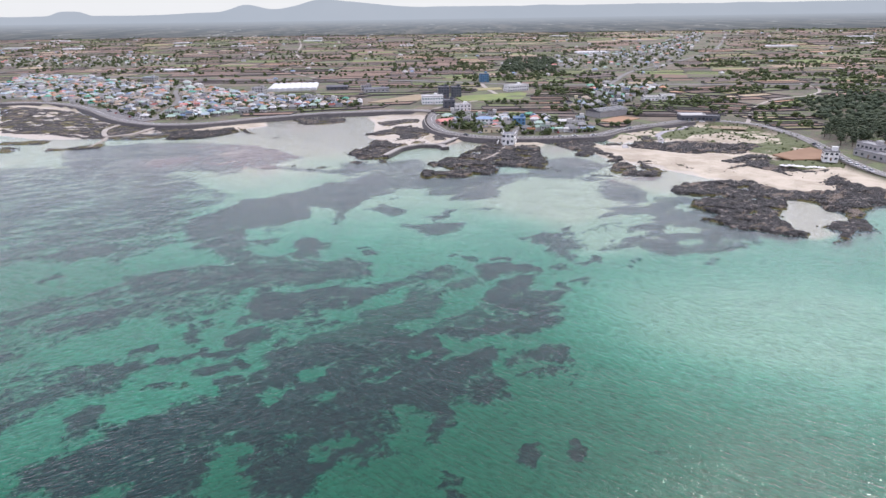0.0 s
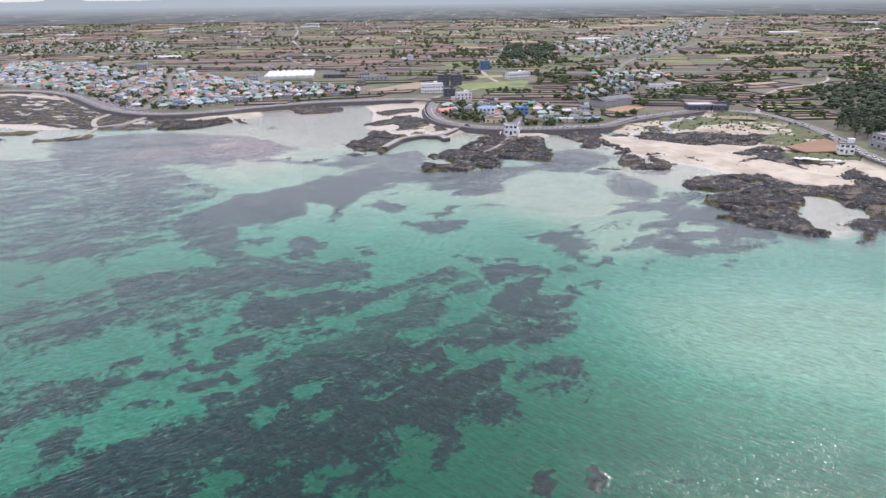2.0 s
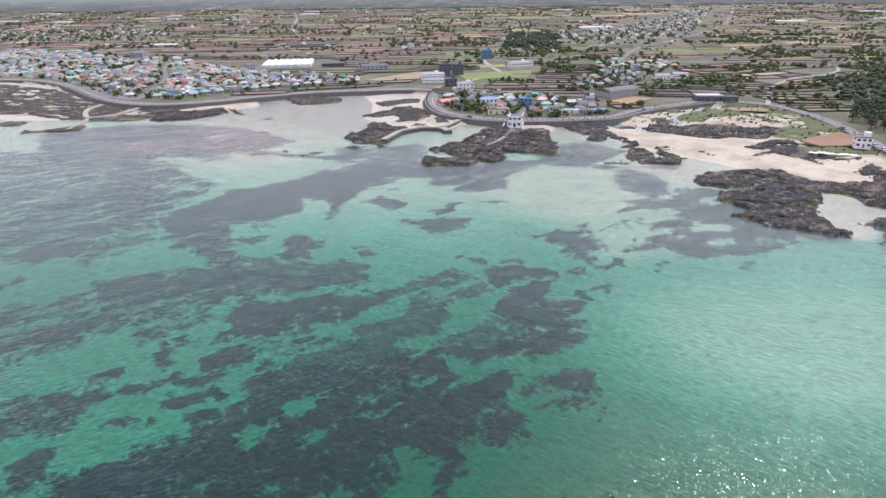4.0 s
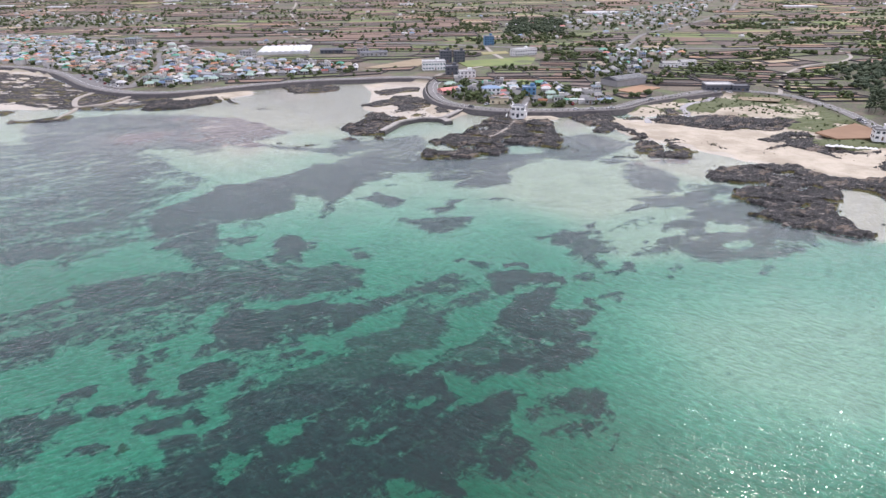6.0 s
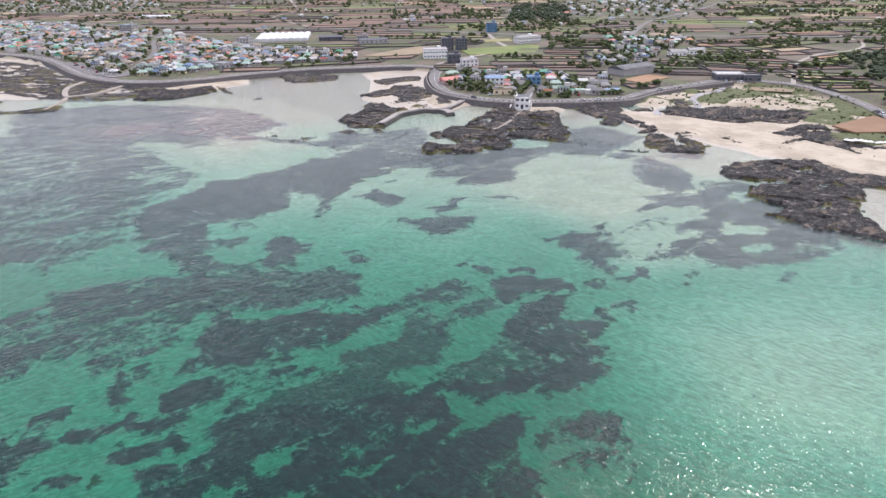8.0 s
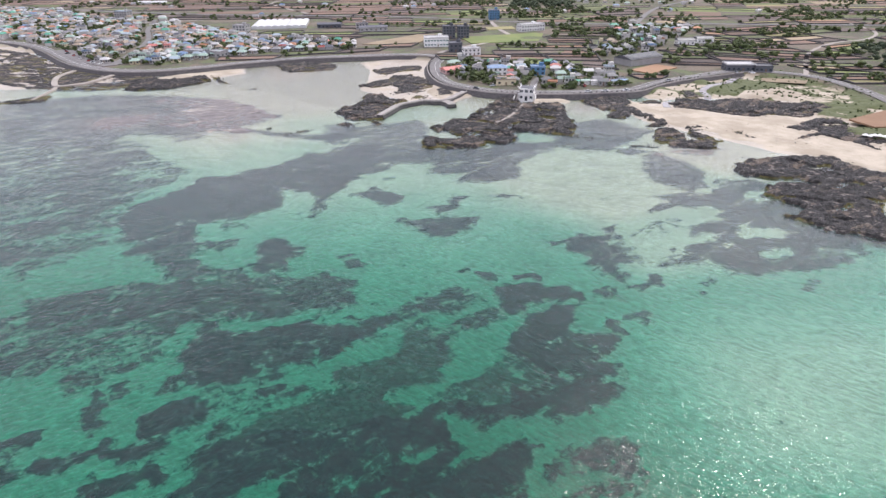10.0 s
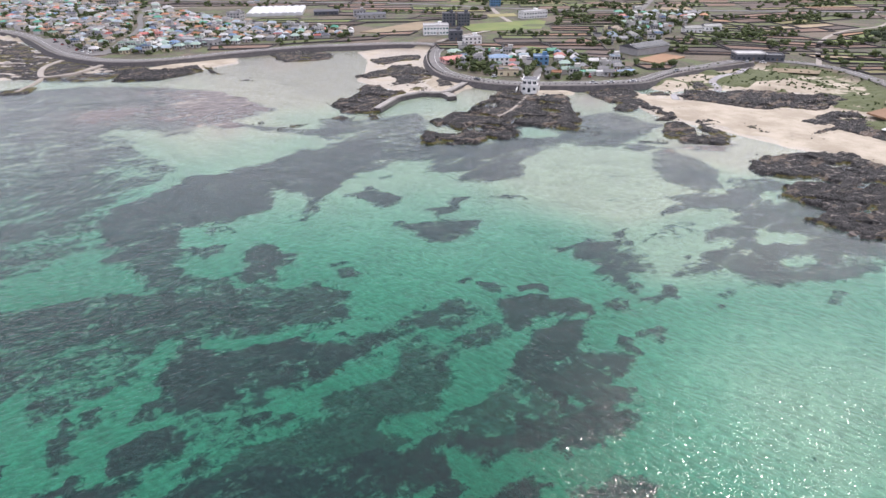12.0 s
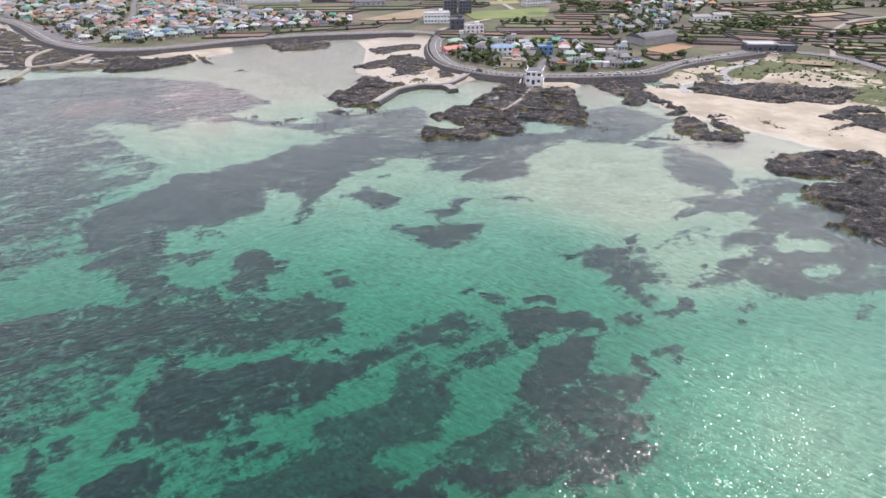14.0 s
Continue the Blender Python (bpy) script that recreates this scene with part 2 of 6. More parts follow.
def bare_dune(outline):
    DUNES.append(outline)


def pool(outline):
    POOLS.append(outline)


# dark weed-covered reef under the water: how much of the bed it covers, how thick the weed, outline
reef(1, 1, [(-114, 256), (-123, 271), (-123, 285), (-112, 298), (-104, 316), (-90, 320), (-82, 325), (-71, 335), (-66, 347), (-53, 347), (-39, 354), (-23, 343), (-33, 318), (-39, 316), (-41, 306), (-45, 299), (-49, 294), (-48, 285), (-50, 278), (-51, 271), (-54, 276), (-53, 285), (-52, 291), (-61, 296), (-69, 298), (-67, 287), (-67, 278), (-72, 276), (-76, 271), (-82, 270), (-91, 269), (-86, 252), (-101, 246)])
reef(0.9, 1, [(-66, 347), (-40, 360), (-19, 364), (1, 353), (28, 364), (53, 359), (54, 351), (45, 345), (34, 333), (30, 317), (28, 307), (14, 303), (3, 307), (9, 318), (-3, 316), (-9, 318), (-6, 326), (-8, 333), (-22, 328), (-33, 318)])
reef(0.88, 0.6, [(-114, 256), (-88, 256), (-83, 243), (-74, 237), (-59, 231), (-51, 230), (-46, 228), (-38, 233), (-30, 226), (-29, 215), (-34, 210), (-45, 210), (-57, 207), (-68, 206), (-74, 201), (-88, 197), (-93, 194), (-100, 192), (-106, 190), (-126, 219), (-119, 221), (-106, 225), (-96, 229), (-87, 229), (-93, 240), (-100, 244), (-107, 246)])
reef(0.9, 1, [(-83.2, 268.6), (-77.0, 269.7), (-74.1, 264.7), (-77.0, 261.1), (-80.8, 262.9)])
reef(0.75, 1, [(-85.6, 250.7), (-84.0, 255.8), (-70.3, 256.9), (-71.9, 250.8), (-76.2, 246.0)])
reef(1, 1, [(-65, 256), (-58, 256), (-50, 248), (-49, 244), (-53, 243), (-48, 234), (-53, 233), (-62, 236), (-65, 239), (-62, 243), (-65, 249)])
reef(0.7, 1, [(-39.5, 242.7), (-32.2, 244.1), (-31.0, 241.1), (-25.7, 238.1), (-26.8, 233.9), (-33.4, 235.4), (-37.3, 239.7)])
reef(0.92, 0.8, [(-67, 186), (-69, 190), (-67, 195), (-67, 200), (-65, 205), (-56, 202), (-45, 206), (-36, 207), (-32, 202), (-33, 198), (-35, 193), (-38, 188), (-43, 184), (-47, 184), (-50, 183), (-52, 181), (-57, 182), (-60, 181), (-64, 182), (-65, 177), (-68, 176), (-69, 178), (-69, 181), (-67, 184)])
reef(0.6, 1, [(-100, 192), (-93, 194), (-88, 197), (-74, 201), (-73, 197), (-76, 192), (-80, 186), (-84, 185), (-87, 188), (-95, 185)])
reef(0.9, 1, [(-84, 171), (-83, 173), (-80, 175), (-76, 181), (-74, 180), (-76, 175), (-78, 170), (-76, 167), (-79, 166), (-82, 169), (-79, 170)])
reef(0.8, 1, [(-87.7, 176.9), (-84.3, 178.7), (-80.7, 178.4), (-83.2, 176.9), (-86.3, 175.5)])
reef(1, 1, [(-66.7, 165.3), (-68.3, 168.5), (-67.5, 172.3), (-62.9, 173.9), (-62.2, 176.1), (-59.9, 174.6), (-58.9, 171.1), (-60.4, 168.5), (-61.8, 164.7), (-65.0, 164.1)])
reef(0.65, 1, [(-57.7, 165.9), (-59.3, 168.5), (-57.3, 171.1), (-54.2, 171.4), (-54.1, 168.5), (-55.6, 165.9)])
reef(1, 1, [(-46.3, 178.5), (-46.4, 180.4), (-42.3, 181.9), (-40.9, 181.0), (-42.3, 178.1), (-44.8, 177.1)])
reef(0.55, 0.5, [(-60.2, 175.3), (-60.3, 181.0), (-53.4, 181.0), (-52.4, 175.3), (-55.6, 172.2)])
reef(0.88, 0.15, [(-46, 162), (-42, 172), (-36, 176), (-30, 180), (-29, 186), (-26, 190), (-24, 189), (-19, 189), (-15, 193), (-13, 199), (-14, 203), (-17, 206), (-8, 203), (0, 200), (-2, 195), (0, 188), (-1, 183), (-5, 180), (-10, 177), (-14, 177), (-16, 176), (-13, 174), (-7, 173), (-11, 169), (-14, 164)])
reef(0.92, 0.7, [(-36, 198), (-32, 203), (-27, 206), (-21, 210), (-14, 213), (-9, 218), (-2, 222), (3, 222), (6, 220), (4, 216), (-2, 215), (-4, 212), (-10, 210), (-15, 207), (-19, 202), (-24, 199), (-26, 195), (-30, 193), (-34, 193)])
reef(0.9, 0.8, [(-30.5, 208.3), (-28.0, 209.9), (-24.8, 206.6), (-27.4, 206.2)])
reef(0.68, 0.5, [(-14, 211), (6, 220), (11, 217), (14, 210), (15, 205), (6, 202), (0, 201), (-14, 203), (-17, 206)])
reef(0.95, 1, [(-5.4, 193.0), (-7.4, 194.9), (-5.5, 197.7), (-1.6, 199.5), (-1.0, 196.5), (-3.5, 193.3)])
reef(1, 1, [(12, 220), (15, 223), (21, 224), (31, 224), (35, 221), (34, 217), (28, 215), (21, 214), (15, 210), (13, 212)])
reef(1, 1, [(20, 207), (29, 211), (35, 211), (32, 204), (33, 200), (39, 198), (42, 195), (41, 192), (37, 191), (34, 192), (32, 194), (33, 189), (38, 187), (38, 182), (35, 181), (37, 179), (35, 176), (30, 173), (27, 171), (20, 170), (13, 169), (8, 168), (-1, 169), (-7, 164), (-13, 164), (-9, 170), (-5, 173), (2, 173), (6, 175), (11, 176), (15, 177), (20, 178), (23, 183), (20, 186), (15, 190), (12, 192), (15, 197), (18, 201)])
reef(0.85, 0.3, [(-1, 181), (5, 185), (12, 192), (19, 190), (23, 183), (20, 178), (8, 175), (-1, 173), (-7, 174)])
reef(0.8, 1, [(34.0, 218.7), (37.2, 219.9), (37.5, 214.7), (34.4, 213.6)])
reef(0.6, 1, [(41.2, 218.5), (45.5, 220.9), (47.6, 218.2), (42.1, 216.4)])
reef(0.5, 1, [(34.7, 208.8), (38.4, 209.8), (37.9, 205.1), (34.4, 204.2)])
reef(0.8, 1, [(41.0, 201.7), (43.9, 204.9), (46.3, 204.1), (44.9, 199.4), (42.0, 198.5)])
reef(0.85, 1, [(47.2, 207.1), (53.2, 211.0), (55.0, 208.1), (54.7, 203.5), (53.3, 201.3), (51.5, 201.8), (51.5, 205.8), (48.0, 205.4)])
reef(0.95, 1, [(6.2, 228.8), (11.0, 231.5), (15.4, 229.5), (13.6, 225.2), (7.5, 224.9)])
reef(0.95, 1, [(18.6, 229.9), (23.4, 231.5), (29.4, 230.2), (28.1, 226.8), (19.0, 227.2)])
reef(0.7, 1, [(0.1, 232.9), (6.4, 234.3), (7.0, 230.7), (2.4, 230.7)])
reef(0.5, 0.6, [(-22.9, 234.9), (-17.6, 237.2), (-6.3, 236.2), (-6.2, 233.4), (-17.3, 233.8)])
reef(0.55, 0.6, [(-25.9, 215.3), (-21.9, 218.1), (-16.1, 217.6), (-20.0, 213.4)])
reef(1, 1, [(-20, 272), (-14, 270), (-1, 271), (10, 270), (10, 268), (8, 262), (2, 257), (-3, 255), (-9, 258), (-16, 264)])
reef(1, 1, [(-40, 292), (-32, 296), (-31, 301), (-22, 295), (-18, 291), (-18, 288), (-23, 283), (-28, 286), (-30, 290)])
reef(0.8, 1, [(-30.7, 309.0), (-21.4, 317.0), (-22.1, 310.6)])
reef(1, 1, [(-6, 280), (-1, 281), (-1, 289), (3, 292), (9, 292), (7, 287), (3, 285), (2, 277), (-4, 274)])
reef(0.7, 1, [(10.9, 290.3), (22.3, 293.0), (30.1, 289.8), (22.7, 287.3)])
reef(1, 1, [(35, 253), (39, 254), (44, 256), (47, 256), (53, 255), (56, 262), (59, 264), (59, 257), (58, 249), (57, 240), (59, 233), (52, 233), (53, 226), (52, 224), (49, 227), (45, 235), (43, 241), (38, 246)])
reef(0.8, 1, [(36.6, 259.7), (40.3, 258.7), (38.9, 255.8)])
reef(0.62, 1, [(54, 252), (61, 255), (69, 263), (80, 269), (83, 267), (75, 261), (68, 257), (62, 252)])
reef(0.95, 1, [(90, 336), (98, 340), (107, 324), (111, 312), (106, 304), (107, 296), (114, 305), (129, 304), (131, 299), (115, 291), (118, 282), (127, 284), (134, 280), (130, 269), (135, 256), (138, 243), (120, 232), (94, 228), (85, 230), (84, 235), (80, 237), (69, 232), (65, 232), (77, 241), (76, 245), (91, 251), (96, 255), (81, 255), (81, 261), (91, 265), (97, 266), (103, 273), (96, 276), (85, 277), (72, 273), (81, 282), (87, 289), (94, 291), (88, 296), (85, 310), (86, 322)])
reef(0.9, 1, [(52.2, 221.6), (58.0, 223.6), (61.3, 227.1), (63.9, 225.9), (61.5, 221.1), (58.9, 221.9), (54.0, 220.2)])
reef(0.65, 1, [(71.1, 221.1), (76.8, 226.1), (80.5, 224.9), (75.5, 221.1), (71.8, 217.5)])
reef(0.65, 1, [(102.7, 221.2), (111.0, 225.2), (112.6, 221.1), (104.2, 217.7)])
reef(0.65, 1, [(70.0, 243.1), (73.7, 246.4), (73.8, 241.5), (70.2, 239.3)])
reef(0.75, 1, [(-179, 296), (-174, 309), (-172, 321), (-163, 337), (-142, 343), (-132, 330), (-146, 318), (-159, 306), (-166, 296), (-172, 287)])
reef(0.82, 1, [(-156, 264), (-153, 275), (-147, 286), (-135, 293), (-124, 291), (-130, 280), (-138, 269), (-144, 262), (-150, 255)])
reef(0.62, 1, [(-131, 246), (-134, 256), (-132, 265), (-128, 271), (-124, 264), (-125, 248)])
reef(0.7, 1, [(-234, 378), (-225, 389), (-200, 396), (-167, 386), (-184, 367), (-206, 360), (-217, 353)])
reef(0.6, 1, [(-147, 372), (-131, 389), (-119, 383), (-133, 365)])
reef(0.93, 0.9, [(-93, 102), (-98, 110), (-89, 117), (-84, 120), (-93, 123), (-93, 128), (-92, 135), (-89, 133), (-87, 128), (-82, 129), (-74, 131), (-67, 136), (-61, 137), (-64, 144), (-60, 145), (-55, 150), (-51, 159), (-46, 164), (-33, 168), (-16, 172), (-1, 168), (5, 156), (11, 163), (16, 164), (14, 151), (16, 141), (13, 137), (4, 137), (1, 136), (0, 122), (-3, 120), (-7, 124), (-4, 132), (-13, 137), (-14, 132), (-10, 128), (-12, 122), (-13, 119), (-20, 116), (-25, 113), (-29, 111), (-32, 103)])
reef(1, 1, [(-95.8, 161.2), (-91.8, 165.3), (-87.8, 165.9), (-88.0, 158.7), (-93.0, 158.9)])
reef(0.9, 1, [(-84.7, 158.6), (-82.2, 158.6), (-76.4, 160.6), (-72.9, 164.8), (-70.8, 161.4), (-75.9, 155.3), (-80.0, 153.3)])
reef(0.92, 1, [(-70.2, 150.7), (-66.1, 155.0), (-60.1, 156.4), (-57.5, 153.3), (-62.5, 149.0), (-67.8, 148.6)])
reef(0.75, 1, [(-71.1, 159.8), (-66.9, 157.2), (-65.4, 162.9), (-62.6, 164.5), (-62.2, 158.0), (-65.9, 154.4)])
reef(0.75, 1, [(-83.1, 142.7), (-79.7, 145.3), (-74.4, 143.8), (-76.2, 140.7)])
reef(0.85, 1, [(-85.1, 173.9), (-81.7, 176.8), (-77.9, 173.7), (-77.6, 168.4)])
reef(0.9, 1, [(-66.9, 167.4), (-65.3, 173.3), (-58.9, 176.1), (-59.9, 167.1)])
reef(0.8, 1, [(-69.5, 181.1), (-65.3, 185.8), (-63.0, 182.9), (-67.5, 177.5)])
reef(0.8, 0.8, [(-125, 132), (-118, 140), (-113, 146), (-105, 149), (-95, 154), (-90, 158), (-89, 153), (-93, 147), (-92, 142), (-95, 143), (-101, 141), (-105, 134), (-107, 124), (-114, 118)])
reef(0.65, 1, [(-143, 158), (-134, 164), (-132, 172), (-123, 178), (-124, 165), (-129, 157), (-138, 150)])
reef(0.65, 1, [(-133, 143), (-125, 150), (-122, 156), (-114, 157), (-116, 152), (-121, 145), (-127, 136)])
reef(0.85, 1, [(-125, 178), (-121, 188), (-106, 196), (-94, 206), (-95, 195), (-110, 184), (-117, 174)])
reef(0.75, 1, [(-136.7, 201.1), (-127.5, 210.8), (-120.5, 213.8), (-128.0, 200.0)])
reef(0.95, 1, [(-171, 241), (-163, 253), (-140, 255), (-140, 245), (-155, 233)])
reef(0.75, 1, [(-158.2, 216.1), (-154.2, 225.9), (-151.3, 219.7), (-154.5, 213.6)])
reef(0.85, 1, [(-177, 308), (-177, 340), (-147, 353), (-140, 344), (-147, 322), (-132, 297), (-150, 276), (-159, 273), (-165, 289)])
reef(0.7, 1, [(-209, 248), (-198, 260), (-195, 271), (-180, 282), (-167, 294), (-172, 278), (-181, 256), (-188, 244), (-196, 230)])
reef(0.65, 1, [(-233, 369), (-207, 380), (-193, 365), (-204, 342)])
reef(0.65, 1, [(-277, 340), (-261, 354), (-251, 365), (-238, 350), (-243, 327), (-256, 312)])
reef(0.7, 1, [(17.8, 152.1), (17.9, 156.3), (22.3, 156.2), (22.9, 152.1)])
reef(0.8, 1, [(24.4, 159.7), (33.9, 162.0), (36.7, 159.3), (35.8, 150.7), (31.7, 154.1), (25.6, 156.5)])
reef(0.8, 1, [(27.5, 147.9), (31.2, 151.3), (33.8, 148.3), (29.4, 145.6)])
reef(0.6, 1, [(35.0, 144.3), (38.1, 146.9), (38.4, 143.1)])
reef(1, 1, [(16.3, 118.8), (17.8, 120.1), (21.1, 120.1), (20.6, 114.9), (19.6, 111.6), (16.7, 111.3), (16.1, 113.6)])
reef(1, 1, [(28.9, 119.3), (31.1, 120.4), (32.8, 119.0), (31.9, 113.2), (30.0, 112.2), (28.6, 114.2)])
reef(0.8, 1, [(-2.2, 106.3), (-0.3, 110.9), (5.9, 109.4), (4.5, 106.3), (0.8, 104.0)])
reef(0.5, 0.6, [(19, 165), (37, 162), (35, 146), (20, 148)])
reef(1, 1, [(-95.8, 159.9), (-95.0, 162.9), (-88.7, 164.9), (-90.3, 161.8), (-92.4, 158.5)])
reef(1, 1, [(-83.8, 155.8), (-83.2, 158.3), (-78.8, 154.8), (-79.2, 152.9)])
reef(0.95, 1, [(-83.8, 171.5), (-84.0, 175.1), (-80.4, 175.0), (-78.4, 169.2), (-79.5, 167.0)])
reef(0.85, 1, [(-89.0, 175.9), (-88.8, 178.8), (-85.6, 178.3), (-86.4, 175.6)])
reef(0.88, 1, [(-78.4, 153.9), (-76.4, 157.6), (-73.0, 161.6), (-69.9, 160.5), (-66.3, 161.4), (-60.7, 162.4), (-59.5, 157.4), (-65.8, 156.9), (-73.0, 158.5), (-75.5, 155.7)])
reef(1, 1, [(-70.2, 148.4), (-69.5, 151.0), (-62.8, 152.7), (-58.1, 153.5), (-59.6, 150.8), (-63.5, 148.3), (-67.8, 147.2)])
reef(0.8, 1, [(-62.8, 170.0), (-62.1, 175.9), (-59.2, 175.8), (-58.7, 172.3), (-60.3, 168.8)])
reef(0.7, 1, [(-57.9, 167.7), (-53.7, 172.2), (-52.3, 169.9), (-55.6, 167.2)])
reef(0.72, 0.7, [(-100, 142), (-96, 146), (-93, 151), (-86, 154), (-84, 152), (-89, 146), (-92, 141), (-97, 137)])
reef(0.75, 0.8, [(-80.5, 140.9), (-79.5, 144.3), (-74.2, 143.8), (-75.2, 140.8)])

# thin weed and dark stones on the shallow flats near the shore
reef(0.72, 0.9, [(-319, 387), (-266, 396), (-214, 395), (-146, 360), (-141, 321), (-123, 288), (-147, 259), (-171, 241), (-193, 220)])
reef(0.88, 0.9, [(-277, 440), (-269, 457), (-235, 471), (-189, 469), (-139, 455), (-116, 435), (-94, 412), (-112, 391), (-98, 382), (-74, 376), (-54, 382), (-50, 360), (-67, 365), (-99, 376), (-129, 382), (-162, 375), (-190, 367), (-204, 356), (-214, 348)])
reef(0.88, 1, [(62, 393), (87, 403), (105, 377), (82, 350), (99, 341), (135, 351), (122, 339), (94, 340), (52, 351), (56, 375)])
reef(0.78, 1, [(-67, 397), (-44, 391), (-16, 406), (-9, 381), (-14, 356), (-39, 354), (-61, 361)])
reef(0.62, 0.7, [(-195, 321), (-190, 334), (-168, 346), (-138, 345), (-112, 320), (-125, 289), (-116, 256), (-129, 237), (-133, 229)])
reef(0.62, 0.6, [(-100, 192), (-89, 199), (-74, 201), (-75, 190), (-80, 180), (-88, 174)])
reef(0.55, 0.5, [(-66, 165), (-62, 177), (-54, 183), (-39, 187), (-33, 191), (-36, 176), (-47, 162)])
reef(0.62, 0.7, [(-166, 188), (-141, 205), (-96, 211), (-93, 190), (-119, 168), (-141, 155)])
reef(0.62, 0.7, [(-135, 146), (-108, 155), (-88, 160), (-88, 140), (-103, 131), (-114, 118)])
reef(0.65, 0.7, [(-88, 105), (-94, 117), (-77, 130), (-63, 136), (-59, 118), (-71, 105)])

# clear sand lying open between the reefs
gap([(-57.4, 201.0), (-54.2, 205.4), (-49.6, 208.3), (-37.5, 209.3), (-37.6, 206.2), (-47.1, 204.0), (-52.9, 201.2)])
gap([(-71.8, 243.0), (-72.0, 248.6), (-68.7, 251.8), (-64.2, 250.9), (-62.0, 246.1), (-62.7, 240.1), (-67.6, 240.1)])
gap([(-6.9, 202.6), (-7.7, 205.7), (-3.0, 209.2), (-0.2, 210.8), (-0.2, 206.5), (-1.6, 202.4), (2.4, 204.3), (4.3, 202.1), (1.0, 201.3)])
gap([(-16, 176), (-14, 177), (-5, 180), (-2, 183), (0, 188), (0, 193), (3, 196), (10, 199), (13, 202), (14, 207), (18, 210), (22, 212), (30, 214), (28, 211), (20, 208), (17, 201), (12, 196), (8, 192), (5, 185), (2, 182), (-3, 179), (-7, 176), (-13, 175)])
gap([(13.4, 182.5), (14.9, 185.1), (17.6, 183.8), (16.1, 181.2)])
gap([(21.8, 195.8), (23.4, 197.6), (24.9, 195.5), (22.8, 194.4)])
gap([(24.8, 181.7), (30.3, 186.1), (31.3, 185.2), (27.0, 181.5)])
gap([(51.0, 250.2), (53.6, 252.5), (55.0, 249.9), (52.5, 247.9)])
gap([(96.7, 254.9), (105.0, 261.2), (113.3, 258.5), (116.1, 254.0), (112.9, 251.2), (99.0, 250.6)])
gap([(97.2, 291.2), (101.3, 296.3), (104.8, 292.3), (102.3, 288.8)])
gap([(99.5, 239.9), (109.0, 244.1), (108.6, 240.2), (100.2, 236.5)])
gap([(-46.5, 132.3), (-50.2, 138.2), (-47.9, 143.6), (-43.6, 141.3), (-45.2, 135.6)])
gap([(-54, 110), (-57, 115), (-53, 120), (-47, 120), (-45, 118), (-47, 114), (-47, 111), (-44, 106), (-44, 103), (-54, 103)])
gap([(-32.2, 116.6), (-30.8, 119.4), (-25.9, 122.2), (-23.6, 125.8), (-20.4, 122.1), (-22.2, 120.2), (-28.3, 116.6)])
gap([(-36.0, 136.8), (-32.3, 140.5), (-28.8, 142.1), (-30.9, 136.7)])
gap([(-41.9, 147.6), (-38.6, 150.5), (-34.0, 151.1), (-37.1, 146.5)])
gap([(-23.2, 146.0), (-18.8, 149.1), (-11.0, 150.2), (-15.5, 147.4)])
gap([(-9.7, 159.4), (-5.6, 162.0), (-4.7, 157.6), (-8.0, 155.6)])
gap([(-2.2, 168.4), (0.4, 169.0), (7.2, 165.5), (4.4, 157.1), (-1.4, 155.0), (2.0, 160.3)])
gap([(-15, 137), (-10, 137), (-5, 128), (-4, 120), (-9, 118), (-14, 121), (-11, 126)])
gap([(-76.7, 105.5), (-75.4, 109.0), (-70.3, 107.1), (-70.2, 103.0), (-76.0, 102.8)])

# shallow banks of pale sand: depth in metres, how far they shelve, outline
shoal(0.62, 34.0, [(35, 332), (51, 339), (87, 330), (83, 306), (92, 290), (72, 278), (60, 272), (50, 281), (36, 298), (29, 309)])
shoal(0.25, 45.0, [(-177, 538), (-67, 588), (-31, 461), (-74, 436), (-123, 449)])
shoal(1.2, 40.0, [(-136, 450), (-77, 448), (-46, 412), (-75, 383), (-98, 366), (-101, 343), (-73, 329), (-102, 320), (-132, 358)])
shoal(1.5, 55.0, [(72, 178), (94, 182), (123, 180), (142, 172), (128, 146), (106, 147), (84, 156), (72, 164)])
shoal(0.3, 25.0, [(137, 408), (184, 338), (168, 313), (121, 320), (106, 338)])
shoal(1.0, 25.0, [(65, 264), (100, 272), (114, 255), (88, 241), (62, 234)])
shoal(1.9, 60.0, [(-309, 423), (-123, 470), (-47, 374), (-151, 328), (-233, 310)])
shoal(0.8, 30.0, [(-49, 435), (15, 446), (16, 405), (-19, 364), (-50, 357)])
shoal(4.0, 40.0, [(-117, 177), (-62, 202), (-52, 161), (-67, 135), (-100, 124)])
shoal(0.2, 8.0, [(169, 290), (181, 294), (185, 264), (158, 248), (156, 260)])
shoal(0.2, 8.0, [(150, 256), (167, 246), (156, 241)])
shoal(0.5, 15.0, [(85, 399), (106, 384), (103, 375), (85, 375)])
shoal(0.5, 20.0, [(57, 445), (96, 432), (91, 409), (79, 412), (63, 421)])

